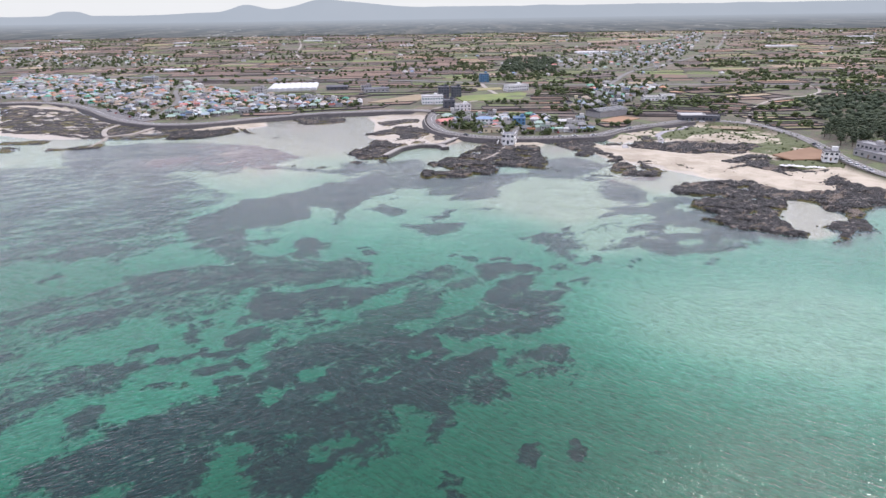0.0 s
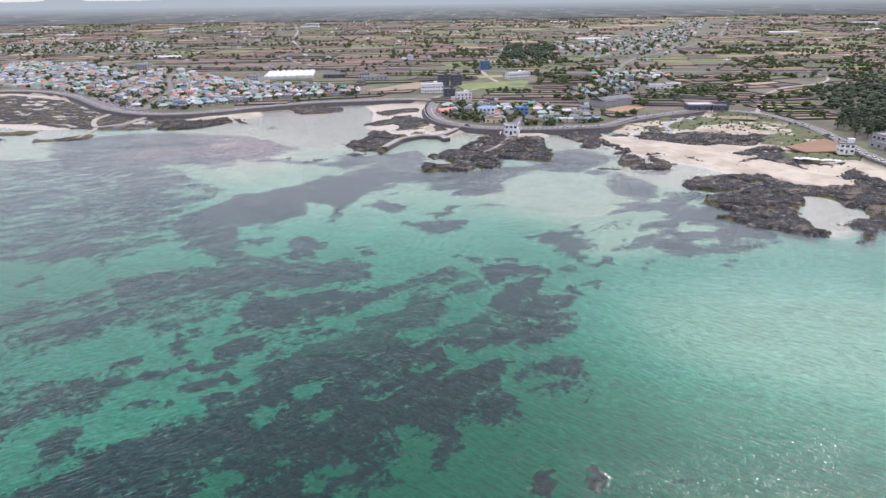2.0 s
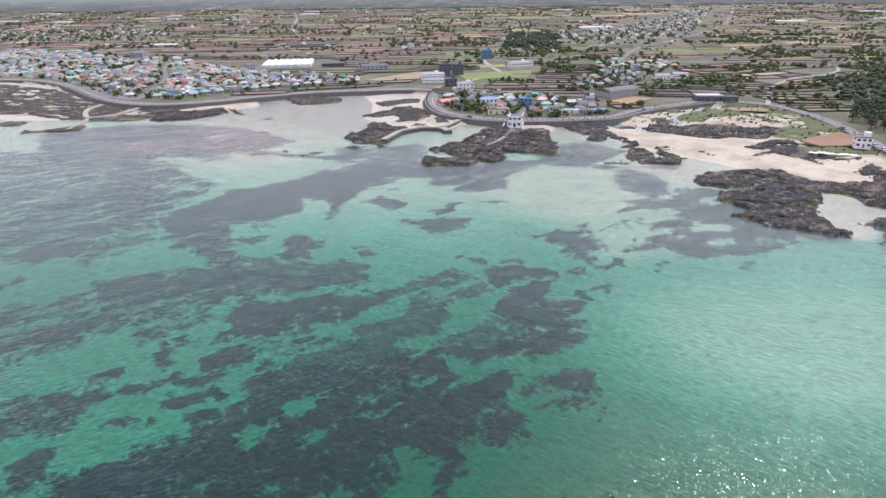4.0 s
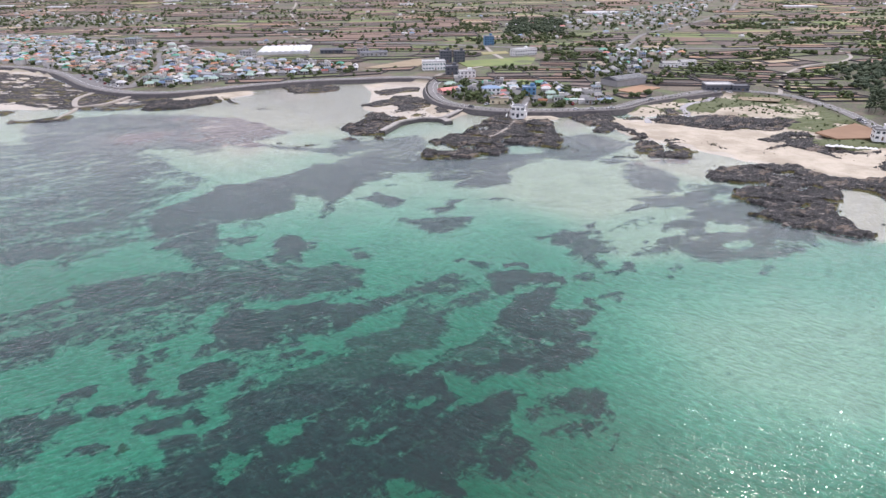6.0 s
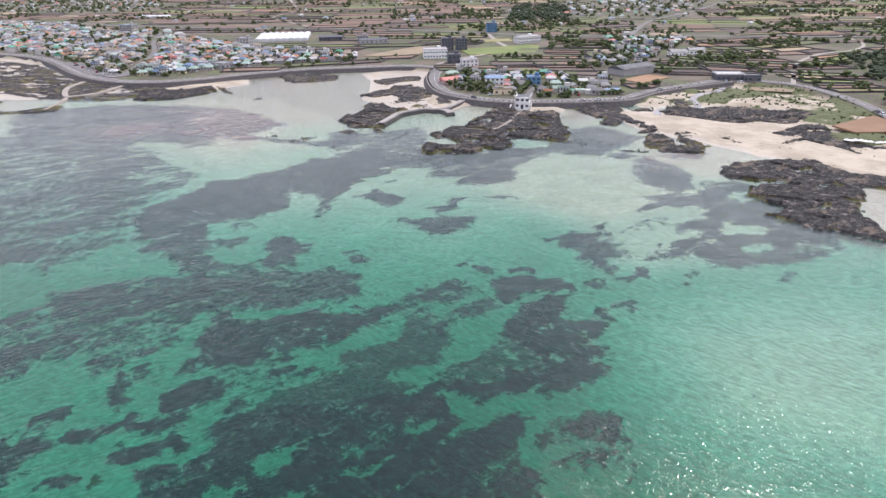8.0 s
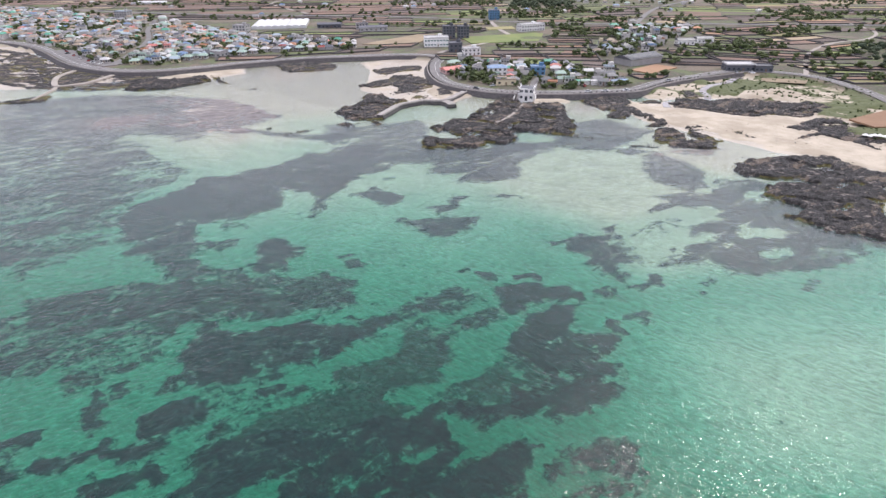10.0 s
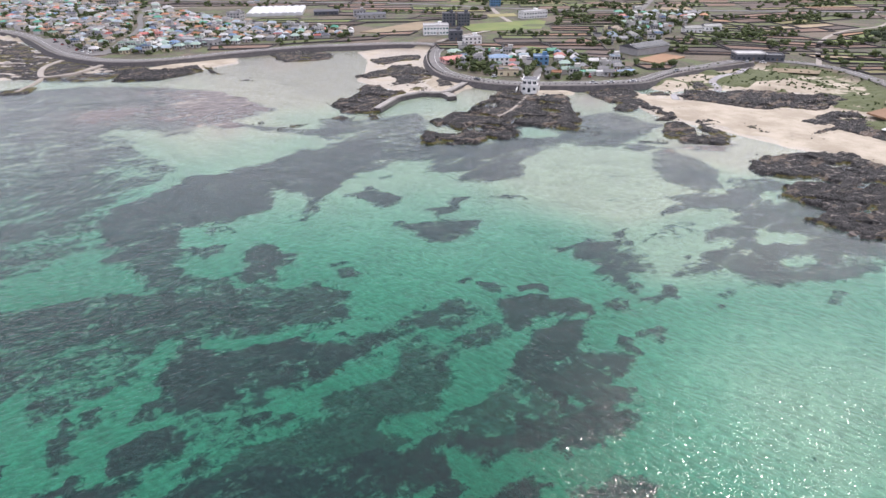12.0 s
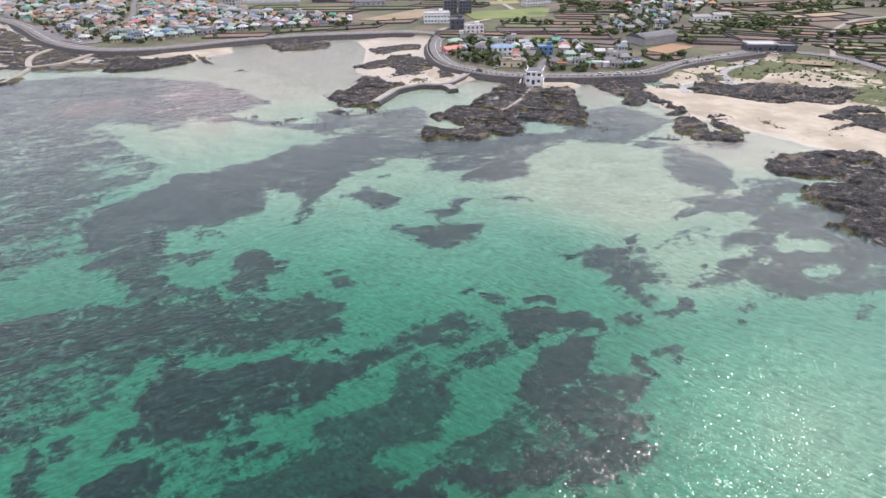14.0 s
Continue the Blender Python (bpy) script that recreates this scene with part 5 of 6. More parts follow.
def gable_roof(w, d, z, rise, over=0.5):
    bm = bmesh.new()
    x, y = w / 2 + over, d / 2 + over
    low = [bm.verts.new(p) for p in ((-x, -y, z), (x, -y, z), (x, y, z), (-x, y, z))]
    eave = [bm.verts.new(p) for p in ((-x, -y, z + 0.18), (x, -y, z + 0.18), (x, y, z + 0.18), (-x, y, z + 0.18))]
    ridge = [bm.verts.new((-x, 0, z + rise)), bm.verts.new((x, 0, z + rise))]
    bm.faces.new(list(reversed(low)))
    for k in range(4):
        bm.faces.new((low[k], low[(k + 1) % 4], eave[(k + 1) % 4], eave[k]))
    bm.faces.new((eave[0], eave[1], ridge[1], ridge[0]))
    bm.faces.new((eave[2], eave[3], ridge[0], ridge[1]))
    bm.faces.new((eave[1], eave[2], ridge[1]))
    bm.faces.new((eave[3], eave[0], ridge[0]))
    return bm


def hip_roof(w, d, z, rise, over=0.6):
    bm = gable_roof(w, d, z, rise, over)
    for v in bm.verts:
        if v.co.z > z + 0.5:
            v.co.x *= 0.42
    return bm


def flat_roof(w, d, z):
    return boxes((-w / 2 - 0.15, -d / 2 - 0.15, z, w / 2 + 0.15, d / 2 + 0.15, z + 0.25),
                 (-w / 2 - 0.15, -d / 2 - 0.15, z + 0.25, w / 2 + 0.15, -d / 2 + 0.1, z + 0.85), (-w / 2 - 0.15, d / 2 - 0.1, z + 0.25, w / 2 + 0.15, d / 2 + 0.15, z + 0.85),
                 (-w / 2 - 0.15, -d / 2 + 0.1, z + 0.25, -w / 2 + 0.1, d / 2 - 0.1, z + 0.85), (w / 2 - 0.1, -d / 2 + 0.1, z + 0.25, w / 2 + 0.15, d / 2 - 0.1, z + 0.85))


def building(name, w, d, storeys, wall, roof, shape, bays, label, category="house", high=2.7, glass=None, doors=True):
    """A house about its base: walls, roof, windows all round in rows, a door."""
    base = new(name)
    z = storeys * high
    part("wall", boxes((-w / 2, -d / 2, -0.8, w / 2, d / 2, z)), wall, base)
    if shape == "flat":
        part("roof", flat_roof(w, d, z), roof, base)
        if storeys > 1:
            part("stair_head", boxes((w * 0.1, d * 0.05, z + 0.26, w * 0.1 + 3, d * 0.05 + 3, z + 2.4), (w * 0.1 - 0.2, d * 0.05 - 0.2, z + 2.4, w * 0.1 + 3.2, d * 0.05 + 3.2, z + 2.6)), wall, base)
    elif shape == "hip":
        part("roof", hip_roof(w, d, z, 1.9), roof, base)
    else:
        part("roof", gable_roof(w, d, z, 1.8), roof, base)
    ww = min(1.6, w / bays * 0.6)
    pane = boxes((-ww / 2, -0.06, 0, ww / 2, 0.06, 1.3))
    pane_me = bpy.data.meshes.new("window")
    pane.to_mesh(pane_me)
    pane.free()
    pane_me.materials.append(glass or GLASS)
    for s in range(storeys):
        for k in range(bays):
            x = -w / 2 + w * (k + 0.5) / bays
            if s == 0 and doors and k == bays // 2:
                part("door", boxes((-0.5, -0.07, 0, 0.5, 0.07, 2.1)), DOOR, base, m=pose(x, -d / 2, 0.05))
                continue
            win = new("window", pane_me)
            win.parent, win.matrix_basis = base, pose(x, -d / 2, s * high + 1.0)
        for y in (-d * 0.2, d * 0.2):
            for side in (-1, 1):
                win = new("window", pane_me)
                win.parent, win.matrix_basis = base, pose(side * w / 2, y, s * high + 1.0, 0, 0, 90)
    return tagged(base, label, category)


KINDS = {}
WALLS = {"white": PLASTER, "cream": CREAM, "grey": GREY, "pink": PINKISH}


def village_house(x, y, turn, roof, shape, wall, storeys, group):
    key = (roof, shape, wall, storeys)
    m = pose(x, y, float(land_height(y)) + 0.1, 0, 0, turn)
    if key in KINDS:
        copy_thing(KINDS[key], m)
        return
    w, d = {"gable": (6.3, 4.3), "hip": (6.6, 5.0), "flat": (6.0, 5.3)}[shape]
    form = {"gable": "pitched", "hip": "hipped", "flat": "flat"}[shape]
    size = "two-storey" if storeys > 1 else "low"
    KINDS[key] = building("house", w, d, storeys, WALLS[wall], ROOFS[roof], shape, 3, "%s %s village house with a %s %s roof" % (size, wall, form, roof))
    KINDS[key].matrix_basis = m
    tagged(KINDS[key], group=group)


# ---- villages ----
def house_places(outline, gap, seed, lane=2.5):
    r = np.random.RandomState(seed)
    p = np.array(outline, float)
    got = []
    for yy in np.arange(p[:, 1].min(), p[:, 1].max(), gap * 0.92):
        for xx in np.arange(p[:, 0].min(), p[:, 0].max(), gap * 1.08):
            got.append((xx + r.uniform(-0.24, 0.24) * gap, yy + r.uniform(-0.2, 0.2) * gap))
    q = np.array(got)
    keep = (within(q[:, 0], q[:, 1], outline, 20.0) > 1) & (road_gap(q[:, 0], q[:, 1]) > 5.5) & (within(q[:, 0], q[:, 1], LAND, 60.0) > 14)
    for lx, ly, hx, hy in LOTS:
        keep &= ~((abs(q[:, 0] - lx) < hx) & (abs(q[:, 1] - ly) < hy))
    keep &= r.rand(len(q)) > 0.14 + 0.5 * smooth((fbm(q[:, 0], q[:, 1], 70, 3, 61) - 0.12) * 6)
    return [tuple(v) for v in q[keep]]


MIX_WEST = (("blue", 5), ("pale blue", 11), ("orange", 8), ("red", 3), ("green", 3), ("pale green", 12), ("grey", 24), ("white", 14), ("dark", 9), ("tan", 22))
MIX_POINT = (("blue", 9), ("pale blue", 8), ("orange", 4), ("red", 6), ("green", 5), ("pale green", 8), ("grey", 24), ("white", 15), ("dark", 18), ("tan", 8))


def pick(mix, r):
    return r.choices([k for k, _ in mix], [w for _, w in mix])[0]


far_houses = []
r = random.Random(21)
for outline, gap, mix, nearest, group in ((VILLAGE_WEST, 8.4, MIX_WEST, 230, "houses of the west village"), (VILLAGE_POINT, 10.5, MIX_POINT, 60, "houses behind the headland"),
                                          (VILLAGE_BACK, 12.5, MIX_POINT, 50, "houses on the rise"), (TOWN, 26.0, MIX_POINT, 0, ""), (HAMLET, 36.0, MIX_WEST, 0, "")):
    places = sorted(house_places(outline, gap, int(gap * 10)), key=lambda p: p[1])
    for k, (x, y) in enumerate(places):
        roof = pick(mix, r)
        if outline is VILLAGE_WEST and y < 600 and x > -270:
            roof = r.choice(("pale blue", "pale green", "white", "pale green", "blue"))
        shape = r.choice(("gable", "hip", "hip", "flat")) if roof not in ("white", "grey") else r.choice(("flat", "gable", "hip"))
        wall = r.choice(("white", "white", "white", "cream", "grey", "pink" if roof in ("red", "orange") else "white"))
        storeys = 2 if shape == "flat" and r.random() < 0.45 else 1
        turn = r.choice((0, 0, 90, 180)) + r.uniform(-14, 14)
        if k < nearest:
            village_house(x, y, turn, roof, shape, wall, storeys, group)
        else:
            far_houses.append((x, y, turn, roof, storeys))
for x, y in scatter([(-1400, 900), (1300, 820), (1900, 2300), (-1700, 2300)], 210, 44):      # lone farmhouses and sheds
    far_houses.append((x, y, r.uniform(0, 180), r.choice(("white", "blue", "grey", "white", "pale blue", "white")), 1))

# far houses in one mesh: walls and a pitched roof each
hv, hf, hm = [], [], []
roof_keys = list(ROOFS)
for x, y, turn, roof, storeys in far_houses:
    m = pose(x, y, float(land_height(y)), 0, 0, turn)
    w, d, z = r.uniform(2.7, 4.4), r.uniform(2.2, 3.1), 2.7 * storeys
    k = len(hv)
    for p in ((-w, -d, -1), (w, -d, -1), (w, d, -1), (-w, d, -1), (-w, -d, z), (w, -d, z), (w, d, z), (-w, d, z),
              (-w - 0.5, -d - 0.5, z), (w + 0.5, -d - 0.5, z), (w + 0.5, d + 0.5, z), (-w - 0.5, d + 0.5, z), (-w * 0.6, 0, z + 1.6), (w * 0.6, 0, z + 1.6)):
        hv.append(tuple(m @ Vector(p)))
    hf += [(k, k + 1, k + 5, k + 4), (k + 1, k + 2, k + 6, k + 5), (k + 2, k + 3, k + 7, k + 6), (k + 3, k, k + 4, k + 7)]
    hf += [(k + 8, k + 9, k + 13, k + 12), (k + 10, k + 11, k + 12, k + 13), (k + 9, k + 10, k + 13), (k + 11, k + 8, k + 12)]
    hm += [len(roof_keys)] * 4 + [roof_keys.index(roof)] * 4
me = bpy.data.meshes.new("far_houses")
me.from_pydata(hv, [], hf)
for mat in [ROOFS[k] for k in roof_keys] + [PLASTER]:
    me.materials.append(mat)
me.polygons.foreach_set("material_index", hm)
tagged(new("far_houses", me), "small far houses with coloured roofs in villages and farms", "houses", kind="stuff")

# trees and garden walls between the houses
for outline, count, seed in ((VILLAGE_WEST, 90, 3), (VILLAGE_POINT, 22, 4), (VILLAGE_BACK, 20, 8)):
    pts = scatter(outline, count, seed)
    good = free(np.array([p[0] for p in pts]), np.array([p[1] for p in pts]), 2.0, 9.0, False)
    for (x, y), ok in zip(pts, good):
        if ok:
            tree(x, y, "broad", rng.uniform(0.45, 0.8), "small bushy green tree between village houses", "garden trees")


yard = []
for outline, count, seed in ((VILLAGE_WEST, 1500, 13), (VILLAGE_POINT, 240, 14), (VILLAGE_BACK, 260, 18), (TOWN, 900, 19), (HAMLET, 420, 20)):
    yard += scatter(outline, count, seed)
good = free(np.array([p[0] for p in yard]), np.array([p[1] for p in yard]), 2.0, 9.0, False)
many_trees("garden_shrubs", [p for p, ok in zip(yard, good) if ok], "broad", "green shrubs and small trees filling village gardens")


# ---- landmarks on land ----
def put(base, x, y, turn=0, lift=0.1):
    base.matrix_basis = pose(x, y, float(land_height(y)) + lift, 0, 0, turn)
    return base


def glasshouse(x, y, spans, wide, long, turn, label):
    """A row of white film tunnels side by side."""
    base = new("greenhouse")
    bm = bmesh.new()
    arc = [(math.cos(math.pi * k / 8) * wide / 2, 2.2 + math.sin(math.pi * k / 8) * 1.1) for k in range(9)]
    arc = [(wide / 2, -0.5)] + arc + [(-wide / 2, -0.5)]
    ends = [[bm.verts.new((px, yy, pz)) for px, pz in arc] for yy in (-long / 2, long / 2)]
    for k in range(len(arc) - 1):
        bm.faces.new((ends[0][k], ends[0][k + 1], ends[1][k + 1], ends[1][k]))
    bm.faces.new(list(reversed(ends[0])))
    bm.faces.new(ends[1])
    bmesh.ops.recalc_face_normals(bm, faces=bm.faces)
    me = bpy.data.meshes.new("tunnel")
    bm.to_mesh(me)
    bm.free()
    me.materials.append(FILM)
    for k in range(spans):
        t = new("tunnel", me)
        t.parent, t.matrix_basis = base, pose((k - (spans - 1) / 2) * (wide - 0.02), 0, 0)
    put(base, x, y, turn)
    return tagged(base, label, "greenhouse")


glasshouse(-190, 815, 8, 7.5, 66, 8, "large white film greenhouse with eight joined tunnels")
glasshouse(-470, 1108, 6, 8, 24, 4, "long low white greenhouse in brown fields")
strip = random.Random(9)
for _ in range(26):
    x, y = strip.uniform(-1800, 1900), strip.uniform(1350, 2300)
    if free(np.array([x]), np.array([y]), 8.0, 30.0)[0]:
        glasshouse(x, y, strip.randint(4, 9), 8, strip.uniform(18, 30), strip.uniform(-6, 6), "far white film greenhouse among fields")["group"] = "far greenhouses"

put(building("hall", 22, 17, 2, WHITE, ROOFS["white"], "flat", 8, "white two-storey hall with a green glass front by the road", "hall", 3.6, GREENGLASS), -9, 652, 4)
put(building("office_block", 12, 12, 4, SLATE, ROOFS["dark"], "flat", 4, "dark grey four-storey block beside its twin", "building"), 3, 702, 4)
put(building("office_block", 11, 12, 4, SLATE, ROOFS["dark"], "flat", 4, "dark grey four-storey block with a pale roof edge", "building"), 17, 700, 4)
put(building("office_block", 11, 14, 2, SLATE, ROOFS["dark"], "flat", 3, "dark square two-storey block at the bend", "building", 3.4), 8, 620, 4)
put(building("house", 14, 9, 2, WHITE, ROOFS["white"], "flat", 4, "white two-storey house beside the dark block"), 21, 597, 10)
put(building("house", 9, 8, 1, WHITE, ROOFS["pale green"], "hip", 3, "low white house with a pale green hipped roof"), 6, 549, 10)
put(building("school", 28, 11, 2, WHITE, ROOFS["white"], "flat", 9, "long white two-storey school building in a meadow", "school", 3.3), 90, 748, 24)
put(building("apartment_block", 12, 11, 4, BLUECLAD, ROOFS["grey"], "flat", 4, "tall blue and grey block by the main road", "building"), 59, 856, 5)
put(building("farm_hall", 30, 9, 1, GREY, ROOFS["dark"], "gable", 6, "long farm hall with a dark roof", "barn", 3.6), -78, 760, 14)
put(building("house", 13, 10, 2, GREY, ROOFS["grey"], "flat", 4, "grey two-storey house beside the farm hall"), -92, 776, 10)
put(building("farm_hall", 26, 10, 1, SLATE, ROOFS["dark"], "gable", 6, "dark farm buildings in brown fields", "barn", 3.6), -130, 790, 4)
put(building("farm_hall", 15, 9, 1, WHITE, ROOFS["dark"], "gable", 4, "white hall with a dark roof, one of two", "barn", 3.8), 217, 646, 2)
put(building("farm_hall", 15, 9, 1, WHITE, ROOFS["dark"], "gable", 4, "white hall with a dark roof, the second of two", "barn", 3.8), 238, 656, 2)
put(building("shed", 13, 12, 1, CREAM, ROOFS["tan"], "flat", 3, "cream walled shed with a pale flat roof by the sea road", "shed", 3.4), 39, 482, 2)
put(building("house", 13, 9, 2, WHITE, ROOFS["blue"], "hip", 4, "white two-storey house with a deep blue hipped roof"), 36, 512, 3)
put(building("house", 10, 9, 2, BLUECLAD, ROOFS["blue"], "flat", 3, "blue painted two-storey house with a flat roof"), 65, 513, -4)
put(building("house", 15, 9, 1, PINKISH, ROOFS["red"], "gable", 4, "low house with a faded pink-red pitched roof"), 4, 522, 28)
put(building("cafe", 20, 12, 1, SLATE, ROOFS["white"], "flat", 6, "low dark cafe with a white flat roof by the road", "cafe", 4.2), 213, 524, -4)
put(building("cafe", 12, 10, 1, SLATE, ROOFS["dark"], "flat", 4, "low dark cafe annex with a dark roof", "cafe", 3.6), 228, 519, -10)
put(building("warehouse", 36, 11, 1, GREY, ROOFS["grey"], "flat", 8, "long grey seaside warehouse behind the sea wall", "warehouse", 4.0), -204, 606, -20)
put(building("apartment_block", 14, 12, 3, GREY, ROOFS["grey"], "flat", 4, "grey three-storey block above the village roofs", "building"), -215, 745, -10)
put(building("apartment_block", 17, 13, 3, GREY, ROOFS["pale blue"], "flat", 5, "pale grey block with a blue lower storey behind the village", "building"), -415, 905, -8)
for dx, dy, w in ((0, 0, 22), (4, 9, 15)):
    put(building("guest_house", w, 9, 2 if dy else 1, GREY, ROOFS["grey"], "flat", 5, "grey concrete terraced guest house above the beach road", "building", 3.3), 268 + dx, 372 + dy, -76)
put(building("beach_house", 8, 7, 2, WHITE, ROOFS["grey"], "flat", 3, "small pale house with big windows by the beach"), 238, 368, -20)

# hall roofed with solar panels
solar = new("solar_hall")
part("wall", boxes((-17, -9, -0.8, 17, 9, 4.5)), GREY, solar)
part("roof", gable_roof(34, 18, 4.5, 2.6, 0.6), ROOFS["dark"], solar)
PANEL = plain("solar_glass", (0.022, 0.026, 0.040), (0.035, 0.04, 0.055), 0.4, 0.45)
panel = boxes((-1.25, -3.6, 0, 1.25, 3.6, 0.12))
panel_me = bpy.data.meshes.new("solar_panel")
panel.to_mesh(panel_me)
panel.free()
panel_me.materials.append(PANEL)
pitch = math.degrees(math.atan2(2.4, 9.6))
for k in range(12):
    for side in (-1, 1):
        ob = new("solar_panel", panel_me)
        ob.parent, ob.matrix_basis = solar, pose(-15 + k * 2.72, side * 4.9, 6.1, -side * pitch, 0, 0)
put(solar, 149, 556, 32)
tagged(solar, "long grey hall with a dark roof of solar panels", "hall")


# ---- single fields, meadows and lots ----
def patch(name, outline, material, label, category="field", lift=0.5):
    bm = prism(bmesh.new(), outline, 0, 1)
    for v in bm.verts:
        v.co.z = float(land_height(v.co.y)) + (lift if v.co.z > 0.5 else -0.6)
    return tagged(part(name, bm, material), label, category, kind="structure")


patch("field", [(134, 525), (146, 511), (172, 533), (160, 546)], SOILS["reddish bare soil"], "bare reddish soil beside the solar hall")
patch("meadow", [(14, 702), (92, 728), (100, 722), (88, 672), (50, 664), (24, 660)], SOILS["fresh green crops"], "broad fresh green meadow behind the village", "meadow")
patch("field", [(218, 497), (246, 489), (238, 477), (213, 485)], SOILS["dry tan stubble"], "pale walled plots between road and dunes", lift=-0.5)
patch("field", [(46, 755), (76, 762), (74, 784), (44, 776)], SOILS["yellowing barley"], "small field of yellowing barley")
patch("lot", [(-78, 662), (-48, 652), (-26, 666), (-10, 722), (-28, 726)], SOILS["dry tan stubble"], "bare tan sand lot beside the white hall", "lot")
patch("field", [(212, 385), (248, 406), (250, 392), (236, 371), (216, 370)], SOILS["reddish bare soil"], "tan brown field between beach and road", lift=0.2)
patch("field", [(55, 570), (65, 581), (88, 564), (86, 536), (67, 535), (48, 552)], SOILS["fresh green crops"], "green vegetable field behind the village")
patch("field", [(99, 544), (112, 570), (129, 565), (120, 527), (105, 523)], SOILS["dark freshly turned soil"], "dark ploughed field beside the solar hall")
patch("car_park", [(-268, 556), (-300, 578), (-352, 636), (-346, 646), (-290, 596), (-256, 568)], ASPHALT, "grey harbour-side car park behind the sea wall", "car park", 0.5)

# ---- the shore: sea wall, pier, causeway, pavilion ----
def swept(line, profile):
    """A long solid along the line; profile: sideways offset and height of its corners, closed."""
    bm = bmesh.new()
    cuts = [side_line(line, off) for off, _ in profile]
    rows = [[bm.verts.new((*cuts[j][k], profile[j][1])) for j in range(len(profile))] for k in range(len(line))]
    for a, b in zip(rows, rows[1:]):
        for j in range(len(profile)):
            i = (j + 1) % len(profile)
            bm.faces.new((a[j], b[j], b[i], a[i]))
    bm.faces.new(list(reversed(rows[0])))
    bm.faces.new(rows[-1])
    bmesh.ops.recalc_face_normals(bm, faces=bm.faces)
    return bm


wall_line = curved(COAST[:25], 4.0)
sea_wall = new("wall_sea")
part("stone_face", swept(wall_line, [(-3.6, -0.8), (-0.7, 3.0), (0.5, 3.0), (0.5, -0.8)]), STONE, sea_wall, "sloping dark basalt stone face")
part("parapet", swept(wall_line, [(-0.75, 3.0), (-0.65, 3.75), (-0.2, 3.75), (-0.15, 3.0)]), CONCRETE, sea_wall, "low concrete parapet")
tagged(sea_wall, "dark stone sea wall with a low concrete parapet", "sea wall", kind="structure")
post_me = bpy.data.meshes.new("post")
bm = boxes((-0.35, -0.35, 0, 0.35, 0.35, 1.15), bevel=0.08)
bm.to_mesh(post_me)
bm.free()
post_me.materials.append(STONE)
point_line = curved(COAST[13:24], 3.2)
for x, y in side_line(point_line, 0.4):
    ob = new("post", post_me)
    ob.parent, ob.matrix_basis = sea_wall, pose(x, y, 3.3)

pier = new("pier")
arm = curved([(19, 481), (7, 456), (-1, 442), (-8, 440), (-15, 441), (-28, 431), (-32, 422), (-38, 406)], 3.0)
part("base", swept(arm, [(-3.4, -1.6), (-2.0, 1.7), (2.0, 1.7), (3.0, -1.6)]), STONE, pier, "dark stacked stone base")
part("deck", swept(arm, [(-2.1, 1.7), (-2.1, 2.0), (2.1, 2.0), (2.1, 1.7)]), CONCRETE, pier, "pale worn concrete deck")
part("parapet", swept(side_line(arm, 1.9), [(-0.25, 2.0), (-0.25, 2.5), (0.25, 2.5), (0.25, 2.0)]), CONCRETE, pier)
spur = [(-3, 441), (1, 436), (3, 430)]
part("spur_base", swept(spur, [(-3.6, -1.6), (-2.3, 1.7), (2.3, 1.7), (3.4, -1.6)]), STONE, pier, "dark stone spur")
part("spur_deck", swept(spur, [(-2.4, 1.7), (-2.4, 2.0), (2.4, 2.0), (2.4, 1.7)]), CONCRETE, pier)
tagged(pier, "bent concrete pier on a dark stone base beside rocks", "pier")

for line, wide, z, label in (([(-249, 538), (-251, 526), (-255, 505), (-265, 496), (-271, 495), (-282, 512), (-289, 531), (-289, 552)], 1.8, 1.3, "narrow pale causeway across the black tidal flat"),
                             ([(-270, 494), (-266, 475), (-264, 455)], 1.2, 0.8, "low rough causeway end on the tidal flat"),
                             ([(47, 434), (44, 428), (40, 416), (32, 399), (26, 391)], 0.7, 1.35, "rough tan slipway track over the lava headland")):
    track = part("causeway", swept(curved(line, 3.0), [(-wide - 0.6, -1.0), (-wide, z), (wide, z), (wide + 0.6, -1.0)]), TRACK)
    tagged(track, label, "causeway")


